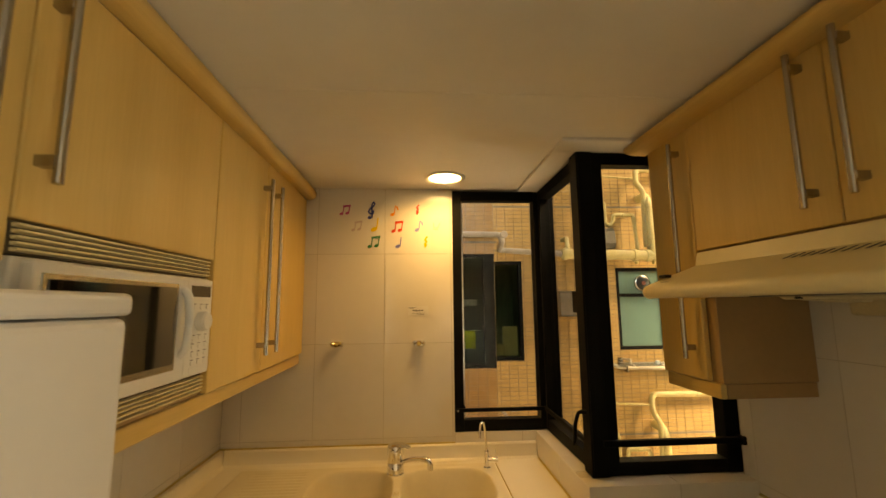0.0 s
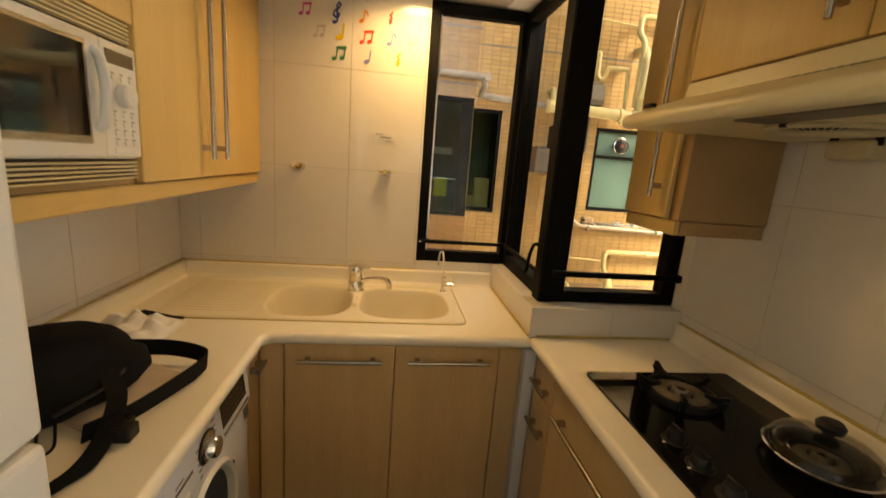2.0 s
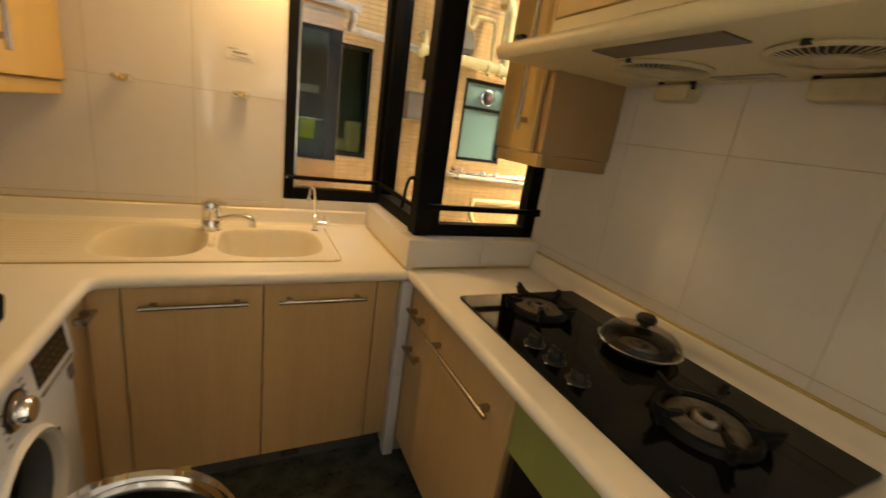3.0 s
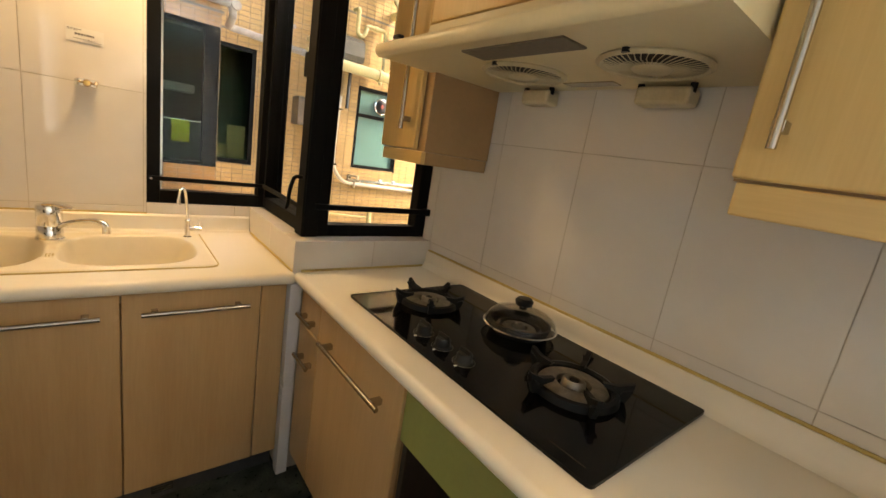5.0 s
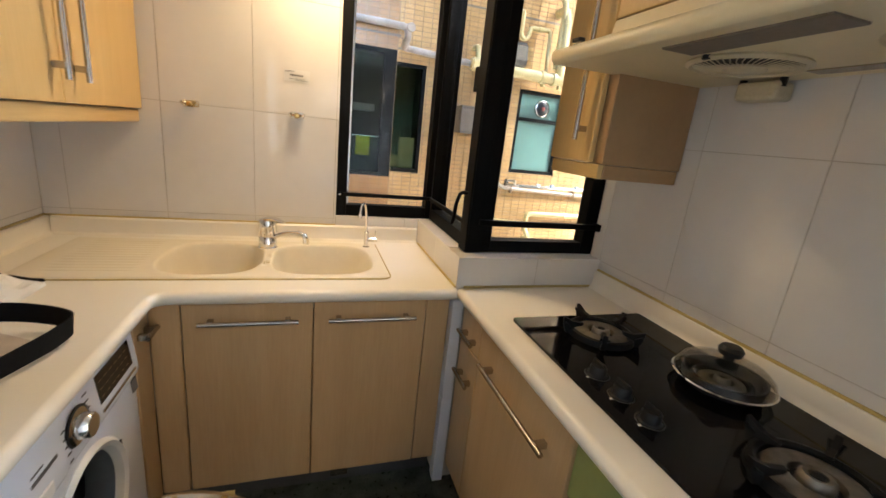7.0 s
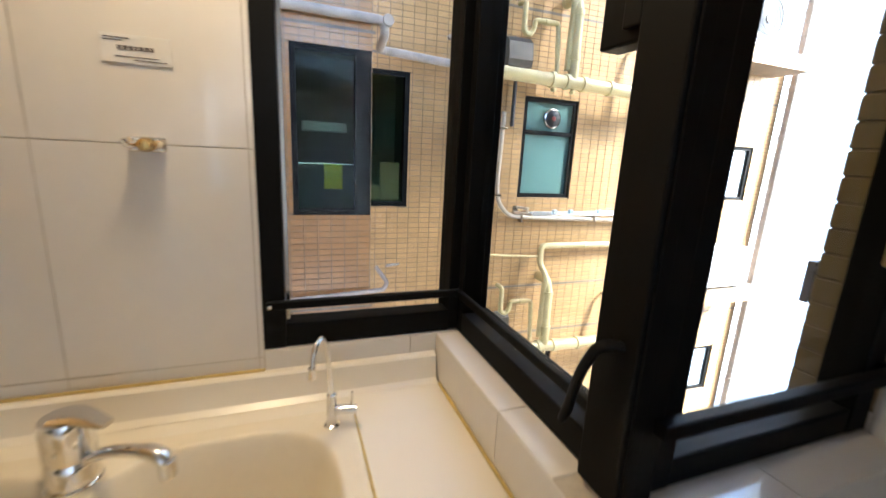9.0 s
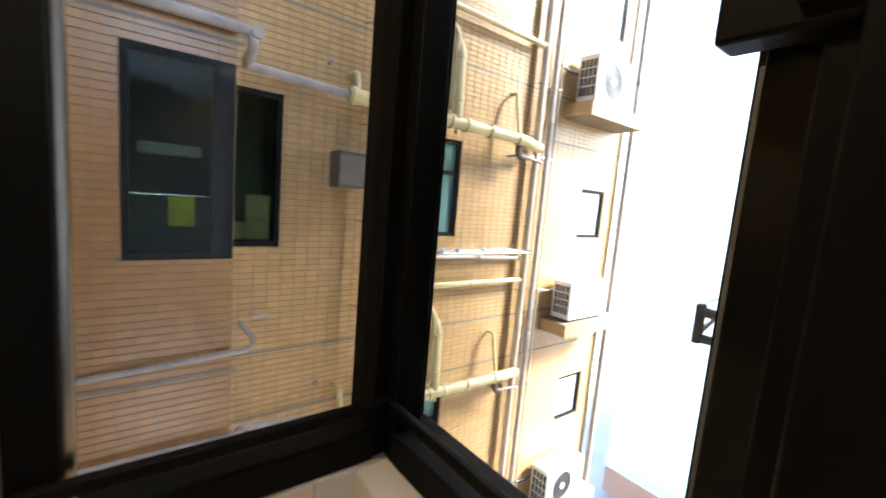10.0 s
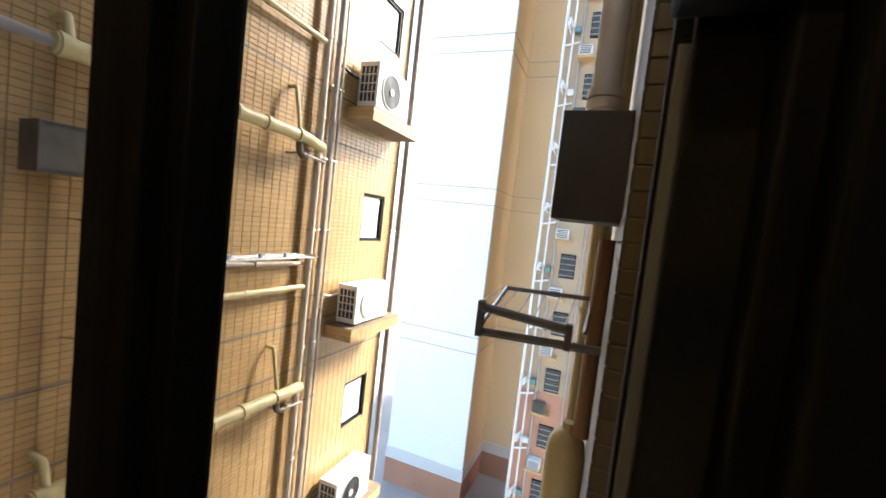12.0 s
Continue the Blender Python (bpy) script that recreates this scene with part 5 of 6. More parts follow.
# unseen end and north walls, held tall to dim skylight on the bay
tagged(part("facade_end", box(-2.8, -2.6, 2.55, BAY + 0.4, Z0, Z1), FACADE), "unseen end wall closing the light well", "facade", kind="structure")
tagged(part("facade_north", box(-2.6, 0.386, YB + 0.16, YB + 0.36, Z0, Z1), FACADE), "outer face of the kitchen wall", "facade", kind="structure")

PX, PZ_ = 0.1075, 0.0505


def tile_field(parent, plane, lo, hi, zlo, zhi, at, out, holes, near, mat, px=PX, pz=PZ_):
    """Small facade tiles on a wall along x (plane 'y') or y (plane 'x'), proud by 3 mm. Those inside near are objects, the rest one mesh."""
    vs, fs = [], []
    a0, z = lo, zlo
    cols = int((hi - lo) / px)
    rows = int((zhi - zlo) / pz)
    mesh = None
    t = 0.0035
    for r in range(rows):
        z_ = zlo + r * pz
        for c in range(cols):
            a = lo + c * px
            m, n = a + px / 2, z_ + pz / 2
            u0, u1, v0, v1 = 0.003, px - 0.003, 0.003, pz - 0.0025
            for h in holes:                   # tiles are cut at the openings
                if h[0] < a + u1 and h[1] > a + u0 and h[2] < z_ + v1 and h[3] > z_ + v0:
                    left, right, low, high = h[0] - a - u0, a + u1 - h[1], h[2] - z_ - v0, z_ + v1 - h[3]
                    best = max((left, "l"), (right, "r"), (low, "b"), (high, "t"))
                    if best[1] == "l":
                        u1 = h[0] - a
                    elif best[1] == "r":
                        u0 = h[1] - a
                    elif best[1] == "b":
                        v1 = h[2] - z_
                    else:
                        v0 = h[3] - z_
            if u1 - u0 < 0.006 or v1 - v0 < 0.006:
                continue
            quad = [(u0, v0), (u1, v0), (u1, v1), (u0, v1)]
            k = 0.0012
            inner = [(u0 + k, v0 + k), (u1 - k, v0 + k), (u1 - k, v1 - k), (u0 + k, v1 - k)]

            def put(u, v, d, ox, oz):
                return (ox + u, at + out * d, oz + v) if plane == "y" else (at + out * d, ox + u, oz + v)
            if near and near[0] < m < near[1] and near[2] < n < near[3]:
                if mesh is None:
                    pv = [put(u - px / 2, v - pz / 2, 0, 0, 0) for u, v in quad] + [put(u - px / 2, v - pz / 2, t, 0, 0) for u, v in inner]
                    pv = [(p[0], p[1] - at, p[2]) if plane == "y" else (p[0] - at, p[1], p[2]) for p in pv]
                    mesh = bpy.data.meshes.new("tile")
                    mesh.from_pydata(pv, [], [(4, 5, 6, 7), (0, 1, 5, 4), (1, 2, 6, 5), (2, 3, 7, 6), (3, 0, 4, 7)])
                    mesh.materials.append(mat)
                ob = new("tile", mesh)
                ob.parent = parent
                ob.location = (m, at, n) if plane == "y" else (at, m, n)
            else:
                i = len(vs)
                vs += [put(u, v, 0, a, z_) for u, v in quad] + [put(u, v, t, a, z_) for u, v in inner]
                fs += [(i + 4, i + 5, i + 6, i + 7), (i, i + 1, i + 5, i + 4), (i + 1, i + 2, i + 6, i + 5), (i + 2, i + 3, i + 7, i + 6), (i + 3, i, i + 4, i + 7)]
    me = bpy.data.meshes.new("tiling")
    me.from_pydata(vs, [], fs)
    me.materials.append(mat)
    ob = new("tiling", me)
    ob.parent = parent
    tagged(ob, "small beige facade tiles", kind="stuff")
    return ob


# windows of the opposite wall
def outer_window(x0, x1, z0, z1, y, mid, glass_mat, label, fan=False, wide=0.0):
    """mid: heights of rails between panes."""
    w = thing("outer_window", ((x0 + x1) / 2, y + 0.05, z0), label, "window", "light well windows")
    f = 0.045
    for a in (x0, x1 - f - wide):
        part("frame_stile", box(a, a + f + (wide if a > x0 else 0), y + 0.015, y + 0.075, z0, z1, 0.003), BLACK_ALU, w)
    for c in (z0, z1 - f):
        part("frame_rail", box(x0 + f, x1 - f, y + 0.017, y + 0.073, c, c + f, 0.003), BLACK_ALU, w)
    edges = [z0 + f] + [m for m in mid] + [z1 - f]
    for m in mid:
        part("frame_rail", box(x0 + f, x1 - f, y + 0.017, y + 0.073, m - 0.022, m + 0.022, 0.003), BLACK_ALU, w)
    for a, c in zip(edges, edges[1:]):
        pn = part("pane", box(x0 + f, x1 - f, y + 0.045, y + 0.050, a + (0.022 if a in mid else 0), c - (0.022 if c in mid else 0)), glass_mat, w)
    if fan:
        c = ((x0 + x1) / 2 + 0.03, y + 0.044, (edges[-2] + edges[-1]) / 2)
        fn = part("extractor_fan", lathe([(0.0, -0.050), (0.062, -0.046), (0.086, -0.030), (0.092, 0.0)], c, "y", 28), AC_DARK, w, "round window extractor", True)
        part("fan_rim", lathe([(0.088, -0.034), (0.100, -0.026), (0.104, 0.0), (0.094, 0.0)], c, "y", 28), STEEL, fn, "", True)
        part("fan_hub", lathe([(0.0, -0.056), (0.022, -0.054), (0.026, -0.046)], c, "y", 14), shader("rust_red_hub", (0.28, 0.06, 0.05), 0.5), fn)
    return w


for k, (x0, x1, z0, z1) in enumerate(TEALS):
    outer_window(x0, x1, z0, z1, W, (z0 + 0.675,), TEAL, "black-framed bathroom window with frosted teal glass and round extractor", True)
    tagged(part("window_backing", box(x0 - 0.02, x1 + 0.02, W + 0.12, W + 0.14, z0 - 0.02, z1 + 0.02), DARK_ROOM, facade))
PALE = shader("pale_blue_blind_glass", (0.50, 0.60, 0.66), 0.15, vary=0.1, scale=3.0, coat=0.3)
for x0, x1, z0, z1 in SMALLS:
    outer_window(x0, x1, z0, z1, W, (), PALE, "small black-framed window with pale bluish glass")
for x0, x1, z0, z1 in DW2:
    outer_window(x0, x1, z0, z1, W - 0.02, (), DARK_GLASS, "narrow black-framed kitchen window beside the bay")
for x0, x1, z0, z1 in DWS:
    outer_window(x0, x1 + 0.027, z0, z1, BAY - 0.02, (), DARK_GLASS, "black-framed kitchen window in the tiled bay", False, 0.085)
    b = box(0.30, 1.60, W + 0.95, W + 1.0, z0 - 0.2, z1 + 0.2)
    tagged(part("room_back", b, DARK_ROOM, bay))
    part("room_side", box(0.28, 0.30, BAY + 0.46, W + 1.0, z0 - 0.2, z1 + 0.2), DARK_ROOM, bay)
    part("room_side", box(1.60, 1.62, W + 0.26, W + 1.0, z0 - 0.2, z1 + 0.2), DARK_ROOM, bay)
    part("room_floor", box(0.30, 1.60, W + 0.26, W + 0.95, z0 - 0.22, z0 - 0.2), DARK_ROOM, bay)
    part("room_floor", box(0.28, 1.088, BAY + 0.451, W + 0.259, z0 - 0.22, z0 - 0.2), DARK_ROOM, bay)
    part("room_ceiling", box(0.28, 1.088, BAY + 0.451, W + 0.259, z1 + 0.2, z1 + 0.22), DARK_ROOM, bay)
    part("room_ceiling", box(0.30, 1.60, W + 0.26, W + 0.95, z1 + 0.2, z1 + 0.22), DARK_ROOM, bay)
yc = BAY + 0.16
b = strap(curve_pts([(0.80, yc, 1.33, 1, 0, 0), (0.80, yc - 0.02, 1.25, 1, 0.1, 0), (0.80, yc, 1.13, 1, 0, 0)]), 0.15, 0.012)
solid("hanging_cloth", b, YELLOW_CLOTH, "yellow cloth hanging behind the neighbour's window", "cloth")
solid("cloth_rail", sweep([(0.52, yc + 0.004, 1.335), (1.04, yc + 0.004, 1.335)], 0.006, 8), STEEL, "thin metal rail holding a cloth", "rail")
solid("shelf_board", box(0.58, 0.98, W + 0.30, W + 0.55, 1.62, 1.70, 0.004), AC_WHITE, "pale shelf inside the neighbour's kitchen", "shelf")
for px_, pr in ((1.205, 0.072), (1.365, 0.085)):
    solid("round_plate", lathe([(0.0, -0.004), (pr * 0.7, -0.006), (pr, -0.014), (pr, -0.010), (0.0, 0.004)], (px_, W + 0.105, 1.005 + pr), "y", 28), TAN, "round tan plate standing behind the glass", "plate", "plates", smooth=True)
solid("chopping_board", box(1.27, 1.46, W + 0.13, W + 0.145, 1.0, 1.36, 0.01), TAN, "tan chopping board standing behind the glass", "board")
solid("window_ledge", box(1.13, 1.52, W + 0.06, W + 0.25, 0.985, 1.0), DARK_ROOM, "dark ledge inside the neighbour's window", "ledge")

# pipes
def pipe(pts, r, mat, label, round_=0.06, collars=(), seg=14, name="pipe"):
    t = thing(name, pts[0], label, "pipe", "light well pipes")
    part("run", sweep(arc_path(pts, round_) if len(pts) > 2 else pts, r, seg), mat, t, "", True)
    for c, axis in collars:
        part("collar", lathe([(r, -0.025), (r * 1.22, -0.022), (r * 1.22, 0.022), (r, 0.025)], c, axis, seg), mat, t, "", True)
    return t


for k in (-1, 0, 1):
    dz = k * ST
    zz = 2.235 + dz
    pipe([(-2.5, BAY - 0.07, zz + 0.235), (1.16, BAY - 0.07, zz + 0.195), (1.175, BAY - 0.07, zz + 0.10), (1.20, W - 0.12, zz + 0.06), (1.97, W - 0.20, zz)], 0.034, GREY_PIPE, "weathered grey drain pipe along the tiled wall", 0.05, [((0.2, BAY - 0.07, zz + 0.206), "x")])
    pipe([(1.95, W - 0.22, zz), (4.10, W - 0.22, zz - 0.05), (4.42, W - 0.16, zz - 0.09)], 0.060, YELLOW_PIPE, "thick cream-yellow drain pipe with collars", 0.05,
         [((x, W - 0.22, zz - 0.023 * (x - 1.95)), "x") for x in (1.99, 2.24, 2.86, 3.02, 3.22, 3.55, 3.98)])
    pipe([(3.08, W + 0.0, zz + 0.74), (3.08, W - 0.16, zz + 0.74), (3.08, W - 0.21, zz + 0.62), (3.09, W - 0.22, zz)], 0.052, YELLOW_PIPE, "cream-yellow soil pipe dropping from the wall", 0.05, [((3.085, W - 0.215, zz + 0.20), "z"), ((3.08, W - 0.205, zz + 0.60), "z")])
    pipe([(2.56, W, zz + 0.66), (2.56, W - 0.12, zz + 0.66), (2.56, W - 0.12, zz + 0.40), (2.62, W - 0.12, zz + 0.36), (2.67, W - 0.12, zz + 0.42), (2.67, W - 0.12, zz + 0.50), (2.92, W - 0.14, zz + 0.50), (2.93, W - 0.18, zz + 0.05)], 0.024, YELLOW_PIPE, "cream-yellow pipe with a u-bend trap", 0.04, [((2.80, W - 0.13, zz + 0.50), "x")])
    pipe([(2.04, W, zz + 0.20), (2.04, W - 0.16, zz + 0.20), (2.04, W - 0.20, zz + 0.04)], 0.026, YELLOW_PIPE, "short cream-yellow pipe elbow", 0.03)
    pipe([(4.02, W, zz + 0.46), (4.02, W - 0.10, zz + 0.46), (4.04, W - 0.18, zz + 0.0)], 0.022, YELLOW_PIPE, "thin cream-yellow drop pipe", 0.02)
    pipe([(4.06, W, zz - 0.22), (4.06, W - 0.22, zz - 0.22), (4.42, W - 0.22, zz - 0.26)], 0.014, GREY_PIPE, "thin bracket pipe below the drain", 0.02)
    pipe([(3.03, W - 0.20, 0.02 + dz - 0.5), (3.04, W - 0.20, 0.24 + dz), (3.00, W - 0.12, 0.34 + dz), (3.02, W - 0.08, 0.54 + dz), (4.45, W - 0.08, 0.53 + dz)], 0.032, YELLOW_PIPE, "cream-yellow waste pipe running along the wall", 0.07, [((3.6, W - 0.08, 0.537 + dz), "x")])
    pipe([(2.24, W - 0.09, 0.47 + dz), (3.00, W - 0.10, 0.42 + dz)], 0.012, YELLOW_PIPE, "thin yellow branch pipe", 0.02)
    pipe([(1.30, BAY + 0.30, 0.39 + dz), (1.44, W - 0.01, 0.385 + dz)], 0.014, GREY_PIPE, "short grey pipe stub", 0.02)
    pipe([(-0.1, BAY - 0.05, 0.20 + dz), (1.20, BAY - 0.05, 0.27 + dz), (1.24, BAY - 0.04, 0.33 + dz), (1.14, BAY + 0.01, 0.47 + dz)], 0.019, GREY_PIPE, "thin grey pipe along the bay", 0.03)
    stub = solid("pipe_stub", lathe([(0.0, -0.03), (0.022, -0.03), (0.022, -0.05), (0.014, -0.05), (0.014, 0.0), (0.026, 0.0)], (1.86, W - 0.001, 2.50 + dz), "y", 12), GREY_PIPE, "short capped grey pipe stub in the wall", "pipe", "pipe stubs")
for x, r, mat, lab in ((2.235, 0.016, YELLOW_PIPE, "thin yellow gas riser on the tiled wall"), (4.46, 0.040, BEIGE_PIPE, "beige soil stack on the tiled wall"), (4.66, 0.036, GREY_PIPE, "grey-brown rainwater stack on the tiled wall"), (4.77, 0.016, BEIGE_PIPE, "thin beige riser on the tiled wall"), (6.56, 0.045, GREY_PIPE, "grey corner stack at the wall's end")):
    pipe([(x, W - 0.09, Z0), (x, W - 0.09, Z1)], r, mat, lab, 0.02, [((x, W - 0.09, z), "z") for z in (-1.6, -0.2, 0.75, 1.9, 2.5, 3.4)])
    for z in (-0.9, 0.4, 1.2, 2.05, 2.9):
        solid("pipe_bracket", sweep([(x - 0.06 - r, W, z), (x - 0.03 - r, W - 0.09, z), (x + r + 0.01, W - 0.11, z)], 0.006, 6), STEEL, "small metal pipe bracket", "bracket", "pipe brackets")
pipe([(2.46, W - 0.05, 1.90), (2.44, W - 0.05, 1.20), (2.46, W - 0.05, 1.02), (2.60, W - 0.05, 0.86), (4.42, W - 0.05, 0.80)], 0.022, BEIGE_PIPE, "beige flexible conduit bending along the wall", 0.14)
for z, x in ((1.745, 2.455), (1.08, 2.45)):
    solid("conduit_clip", box(x - 0.035, x + 0.035, W - 0.080, W, z - 0.010, z + 0.010, 0.003), STEEL, "metal clip on the conduit", "clip", "conduit clips")
for x in (2.75, 3.7):
    solid("conduit_clip", box(x - 0.008, x + 0.008, W - 0.08, W, 0.80, 0.89, 0.003), STEEL, "metal clip on the conduit", "clip", "conduit clips")

RUSTY = shader("rusty_dark_fitting", (0.10, 0.065, 0.04), 0.7, vary=0.4, scale=30.0)
for k in (-1, 0, 1):
    zz = 2.235 + k * ST
    for x in (2.88, 3.10):
        yz = zz - 0.023 * (x - 1.95)
        solid("pipe_cleanout", lathe([(0.0, -0.105), (0.020, -0.105), (0.026, -0.092), (0.026, -0.078), (0.018, -0.074), (0.018, -0.050)], (x, W - 0.22, yz), "z", 12), YELLOW_PIPE, "small cream-yellow cleanout cap under the drain pipe", "pipe", "cleanout caps", smooth=True)
    solid("pipe_trap", sweep(arc_path([(4.02, W - 0.20, zz - 0.10), (4.02, W - 0.20, zz - 0.20), (4.10, W - 0.20, zz - 0.26), (4.16, W - 0.20, zz - 0.20)], 0.05), 0.034, 10), RUSTY, "rusty dark trap under the drain pipe's end", "pipe", "pipe traps", smooth=True)
    solid("elbow_cap", lathe([(0.0, -0.012), (0.040, -0.010), (0.044, 0.0), (0.044, 0.030), (0.036, 0.034)], (1.19, BAY - 0.115, zz + 0.19), "y", 16), GREY_PIPE, "weathered grey inspection cap on the drain elbow", "pipe", "inspection caps", smooth=True)
vb = thing("vent_box", (2.0, W - 0.1, 1.48), "weathered zinc vent box on the tiled wall", "vent box")
part("case", box(1.908, 2.168, W - 0.215, W, 1.480, 1.786, 0.005), ZINC, vb)
part("flange", box(1.906, 2.170, W - 0.218, W - 0.214, 1.662, 1.672, 0.001), ZINC, vb)
for i in range(13):
    part("slot", box(1.930 + i * 0.017, 1.938 + i * 0.017, W - 0.2175, W - 0.215, 1.756, 1.776), AC_DARK, vb)
    part("slot", box(1.930 + i * 0.017, 1.938 + i * 0.017, W - 0.2175, W - 0.215, 1.488, 1.503), AC_DARK, vb)
for x, z in ((2.56, 2.32), (2.56, -0.48)):
    mb = thing("cable_box", (x, W - 0.06, z), "grey domed cable box on the tiled wall", "cable box", "cable boxes")
    part("case", prism([(W, z), (W - 0.10, z), (W - 0.12, z + 0.06), (W - 0.10, z + 0.22), (W - 0.04, z + 0.27), (W, z + 0.27)], x - 0.13, x + 0.13, "x"), ZINC, mb)
    part("cable", sweep([(x, W - 0.04, z), (x, W - 0.04, z - 0.55)], 0.02, 8), AC_DARK, mb)


# drying racks
def drying_rack(name, at, reach, span, label, mat):
    """A fold-out rack on a wall facing -y: arms along y, rods along x."""
    x, y, z = at
    t = thing(name, at, label, "drying rack", "drying racks")
    for a in (x, x + span):
        part("arm", sweep([(a, y, z), (a, y - reach, z + 0.02)], 0.014, 10), mat, t, "", True)
        part("wall_plate", box(a - 0.03, a + 0.03, y - 0.012, y, z - 0.07, z + 0.07, 0.003), STEEL, t)
    for i in range(5):
        part("rod", sweep([(x, y - 0.06 - i * (reach - 0.08) / 4, z + 0.012), (x + span, y - 0.06 - i * (reach - 0.08) / 4, z + 0.012)], 0.007, 8), STEEL, t, "", True)
    part("brace", sweep([(x, y - 0.04, z + 0.06), (x, y - reach * 0.75, z + 0.07), (x, y - reach * 0.75, z)], 0.012, 8), mat, t, "", True)
    return t


drying_rack("drying_rack", (2.70, W, 0.90), 0.34, 1.60, "folded metal drying rack below the teal window", BEIGE_PIPE)
for x in (3.05, 3.25, 3.62, 3.95):
    solid("clothes_peg", box(x - 0.02, x + 0.02, W - 0.24, W - 0.20, 0.905, 0.955, 0.004), shader("blue_plastic_peg", (0.35, 0.45, 0.55), 0.5), "pale blue clothes peg clipped to the rack", "clothes peg", "clothes pegs")

# outdoor units on tiled ledges
def outdoor_unit(x, z, w, h, d, cover, label):
    y1 = W - 0.07
    y0 = y1 - d
    t = thing("air_conditioner", (x + w / 2, (y0 + y1) / 2, z), label, "air conditioner", "outdoor units")
    part("case", box(x, x + w, y0, y1, z + 0.03, z + h, 0.010, 3), AC_WHITE, t)
    for a in (x + 0.06, x + w - 0.12):
        part("foot", box(a, a + 0.06, y0 + 0.02, y1 - 0.02, z, z + 0.03), AC_DARK, t)
    c = (x + w * 0.40, y0 - 0.001, z + 0.03 + h * 0.47)
    r = h * 0.38
    g = part("fan_grille", lathe([(r, 0.0), (r * 1.04, -0.012), (r * 0.96, -0.016), (r * 0.94, 0.0)], c, "y", 36), AC_WHITE, t, "", True)
    part("fan_well", lathe([(0.0, -0.001), (r * 0.95, -0.001), (r * 0.95, -0.006), (0.0, -0.006)], c, "y", 32), AC_DARK if not cover else AC_WHITE, g)
    for q in ((0.22, 0.38, 0.54, 0.70, 0.86) if not cover else (0.12, 0.24, 0.36, 0.48, 0.60, 0.72, 0.84)):
        part("grille_ring", sweep([(c[0] + r * q * math.cos(radians(a)), c[1] - 0.014, c[2] + r * q * math.sin(radians(a))) for a in range(0, 360, 15)], 0.0035, 5, closed=True), AC_WHITE if cover else AC_DARK, g)
    part("fan_hub", lathe([(0.0, -0.020), (r * 0.2, -0.018), (r * 0.22, -0.004)], c, "y", 18), AC_WHITE, g, "", True)
    for i in range(4):
        part("side_grille", box(x - 0.004, x, y0 + 0.03 + i * (d - 0.05) / 4, y0 + 0.015 + (i + 1) * (d - 0.05) / 4, z + 0.10, z + h - 0.06, 0.001), AC_DARK, t)
    for i in range(1, 4):
        part("side_rib", box(x - 0.007, x, y0 + 0.02, y1 - 0.02, z + 0.10 + i * (h - 0.16) / 4, z + 0.112 + i * (h - 0.16) / 4), AC_WHITE, t)
    return t


for k in (-2, -1, 0, 1):
    zt = 2.79 + k * ST + (0.0 if k != -1 else -0.03)
    lg = thing("tiled_ledge", (5.62, W - 0.2, zt - 0.17), "tiled concrete ledge carrying an outdoor unit", "ledge", "unit ledges")
    part("slab", box(5.00, 6.27, W - 0.42, W - 0.004, zt - 0.17, zt), JOINT, lg)
    for i in range(11):
        for j in range(3):
            part("tile", box(5.003 + i * 0.1145, 5.003 + i * 0.1145 + 0.109, W - 0.4235, W - 0.42, zt - 0.167 + j * 0.055, zt - 0.117 + j * 0.055), FACADE, lg)
    for i in range(4):
        for j in range(3):
            part("tile", box(4.9965, 5.00, W - 0.418 + i * 0.103, W - 0.320 + i * 0.103, zt - 0.167 + j * 0.055, zt - 0.117 + j * 0.055), FACADE, lg)
    outdoor_unit(5.13, zt, 0.84, 0.60 if k != -1 else 0.54, 0.29, k == -1, "white outdoor air conditioner with a dark round fan" if k != -1 else "white outdoor air conditioner with a pale wire fan guard")
    pipe([(4.79, W - 0.05, zt + 0.42), (5.0, W - 0.06, zt + 0.38), (5.20, W - 0.05, zt + 0.40)], 0.018, BEIGE_PIPE if k == -1 else AC_DARK, "insulated refrigerant pipe to an outdoor unit", 0.06, name="coolant_pipe")

# things on this building's own wall
gb = thing("metal_hood_box", (2.35, 2.07, 1.50), "stained olive sheet-metal box on the outer wall", "metal box")
part("case", box(2.155, 2.475, OWN + 0.004, 2.190, 1.515, 1.910, 0.003), OLIVE, gb)
for i in range(3):
    for j in range(3):
        part("hole", box(2.1535, 2.1553, 2.112 + i * 0.022, 2.127 + i * 0.022, 1.535 + j * 0.026, 1.555 + j * 0.026), AC_DARK, gb)
        if j < 2:
            part("hole", box(2.1535, 2.1553, 2.125 + i * 0.020, 2.137 + i * 0.020, 1.860 + j * 0.020, 1.873 + j * 0.020), AC_DARK, gb)
pipe([(2.95, 2.10, 1.93), (2.95, 2.10, 6.0)], 0.075, BEIGE_PIPE, "thick pale drain stack on the outer wall", 0.05, [((2.95, 2.10, 2.02), "z"), ((2.95, 2.10, 2.16), "z"), ((2.95, 2.10, 2.22), "z")])
pipe([(2.95, 2.10, 1.95), (2.95, 2.06, 1.80), (3.0, OWN, 1.70)], 0.05, BEIGE_PIPE, "pale drain bend into the outer wall", 0.05)
pipe([(3.35, 2.045, Z0), (3.35, 2.045, Z2)], 0.050, YELLOW_PIPE, "ochre soil stack on the outer wall", 0.05, [((3.35, 2.045, z), "z") for z in (-0.9, 0.2, 1.0, 2.1)])
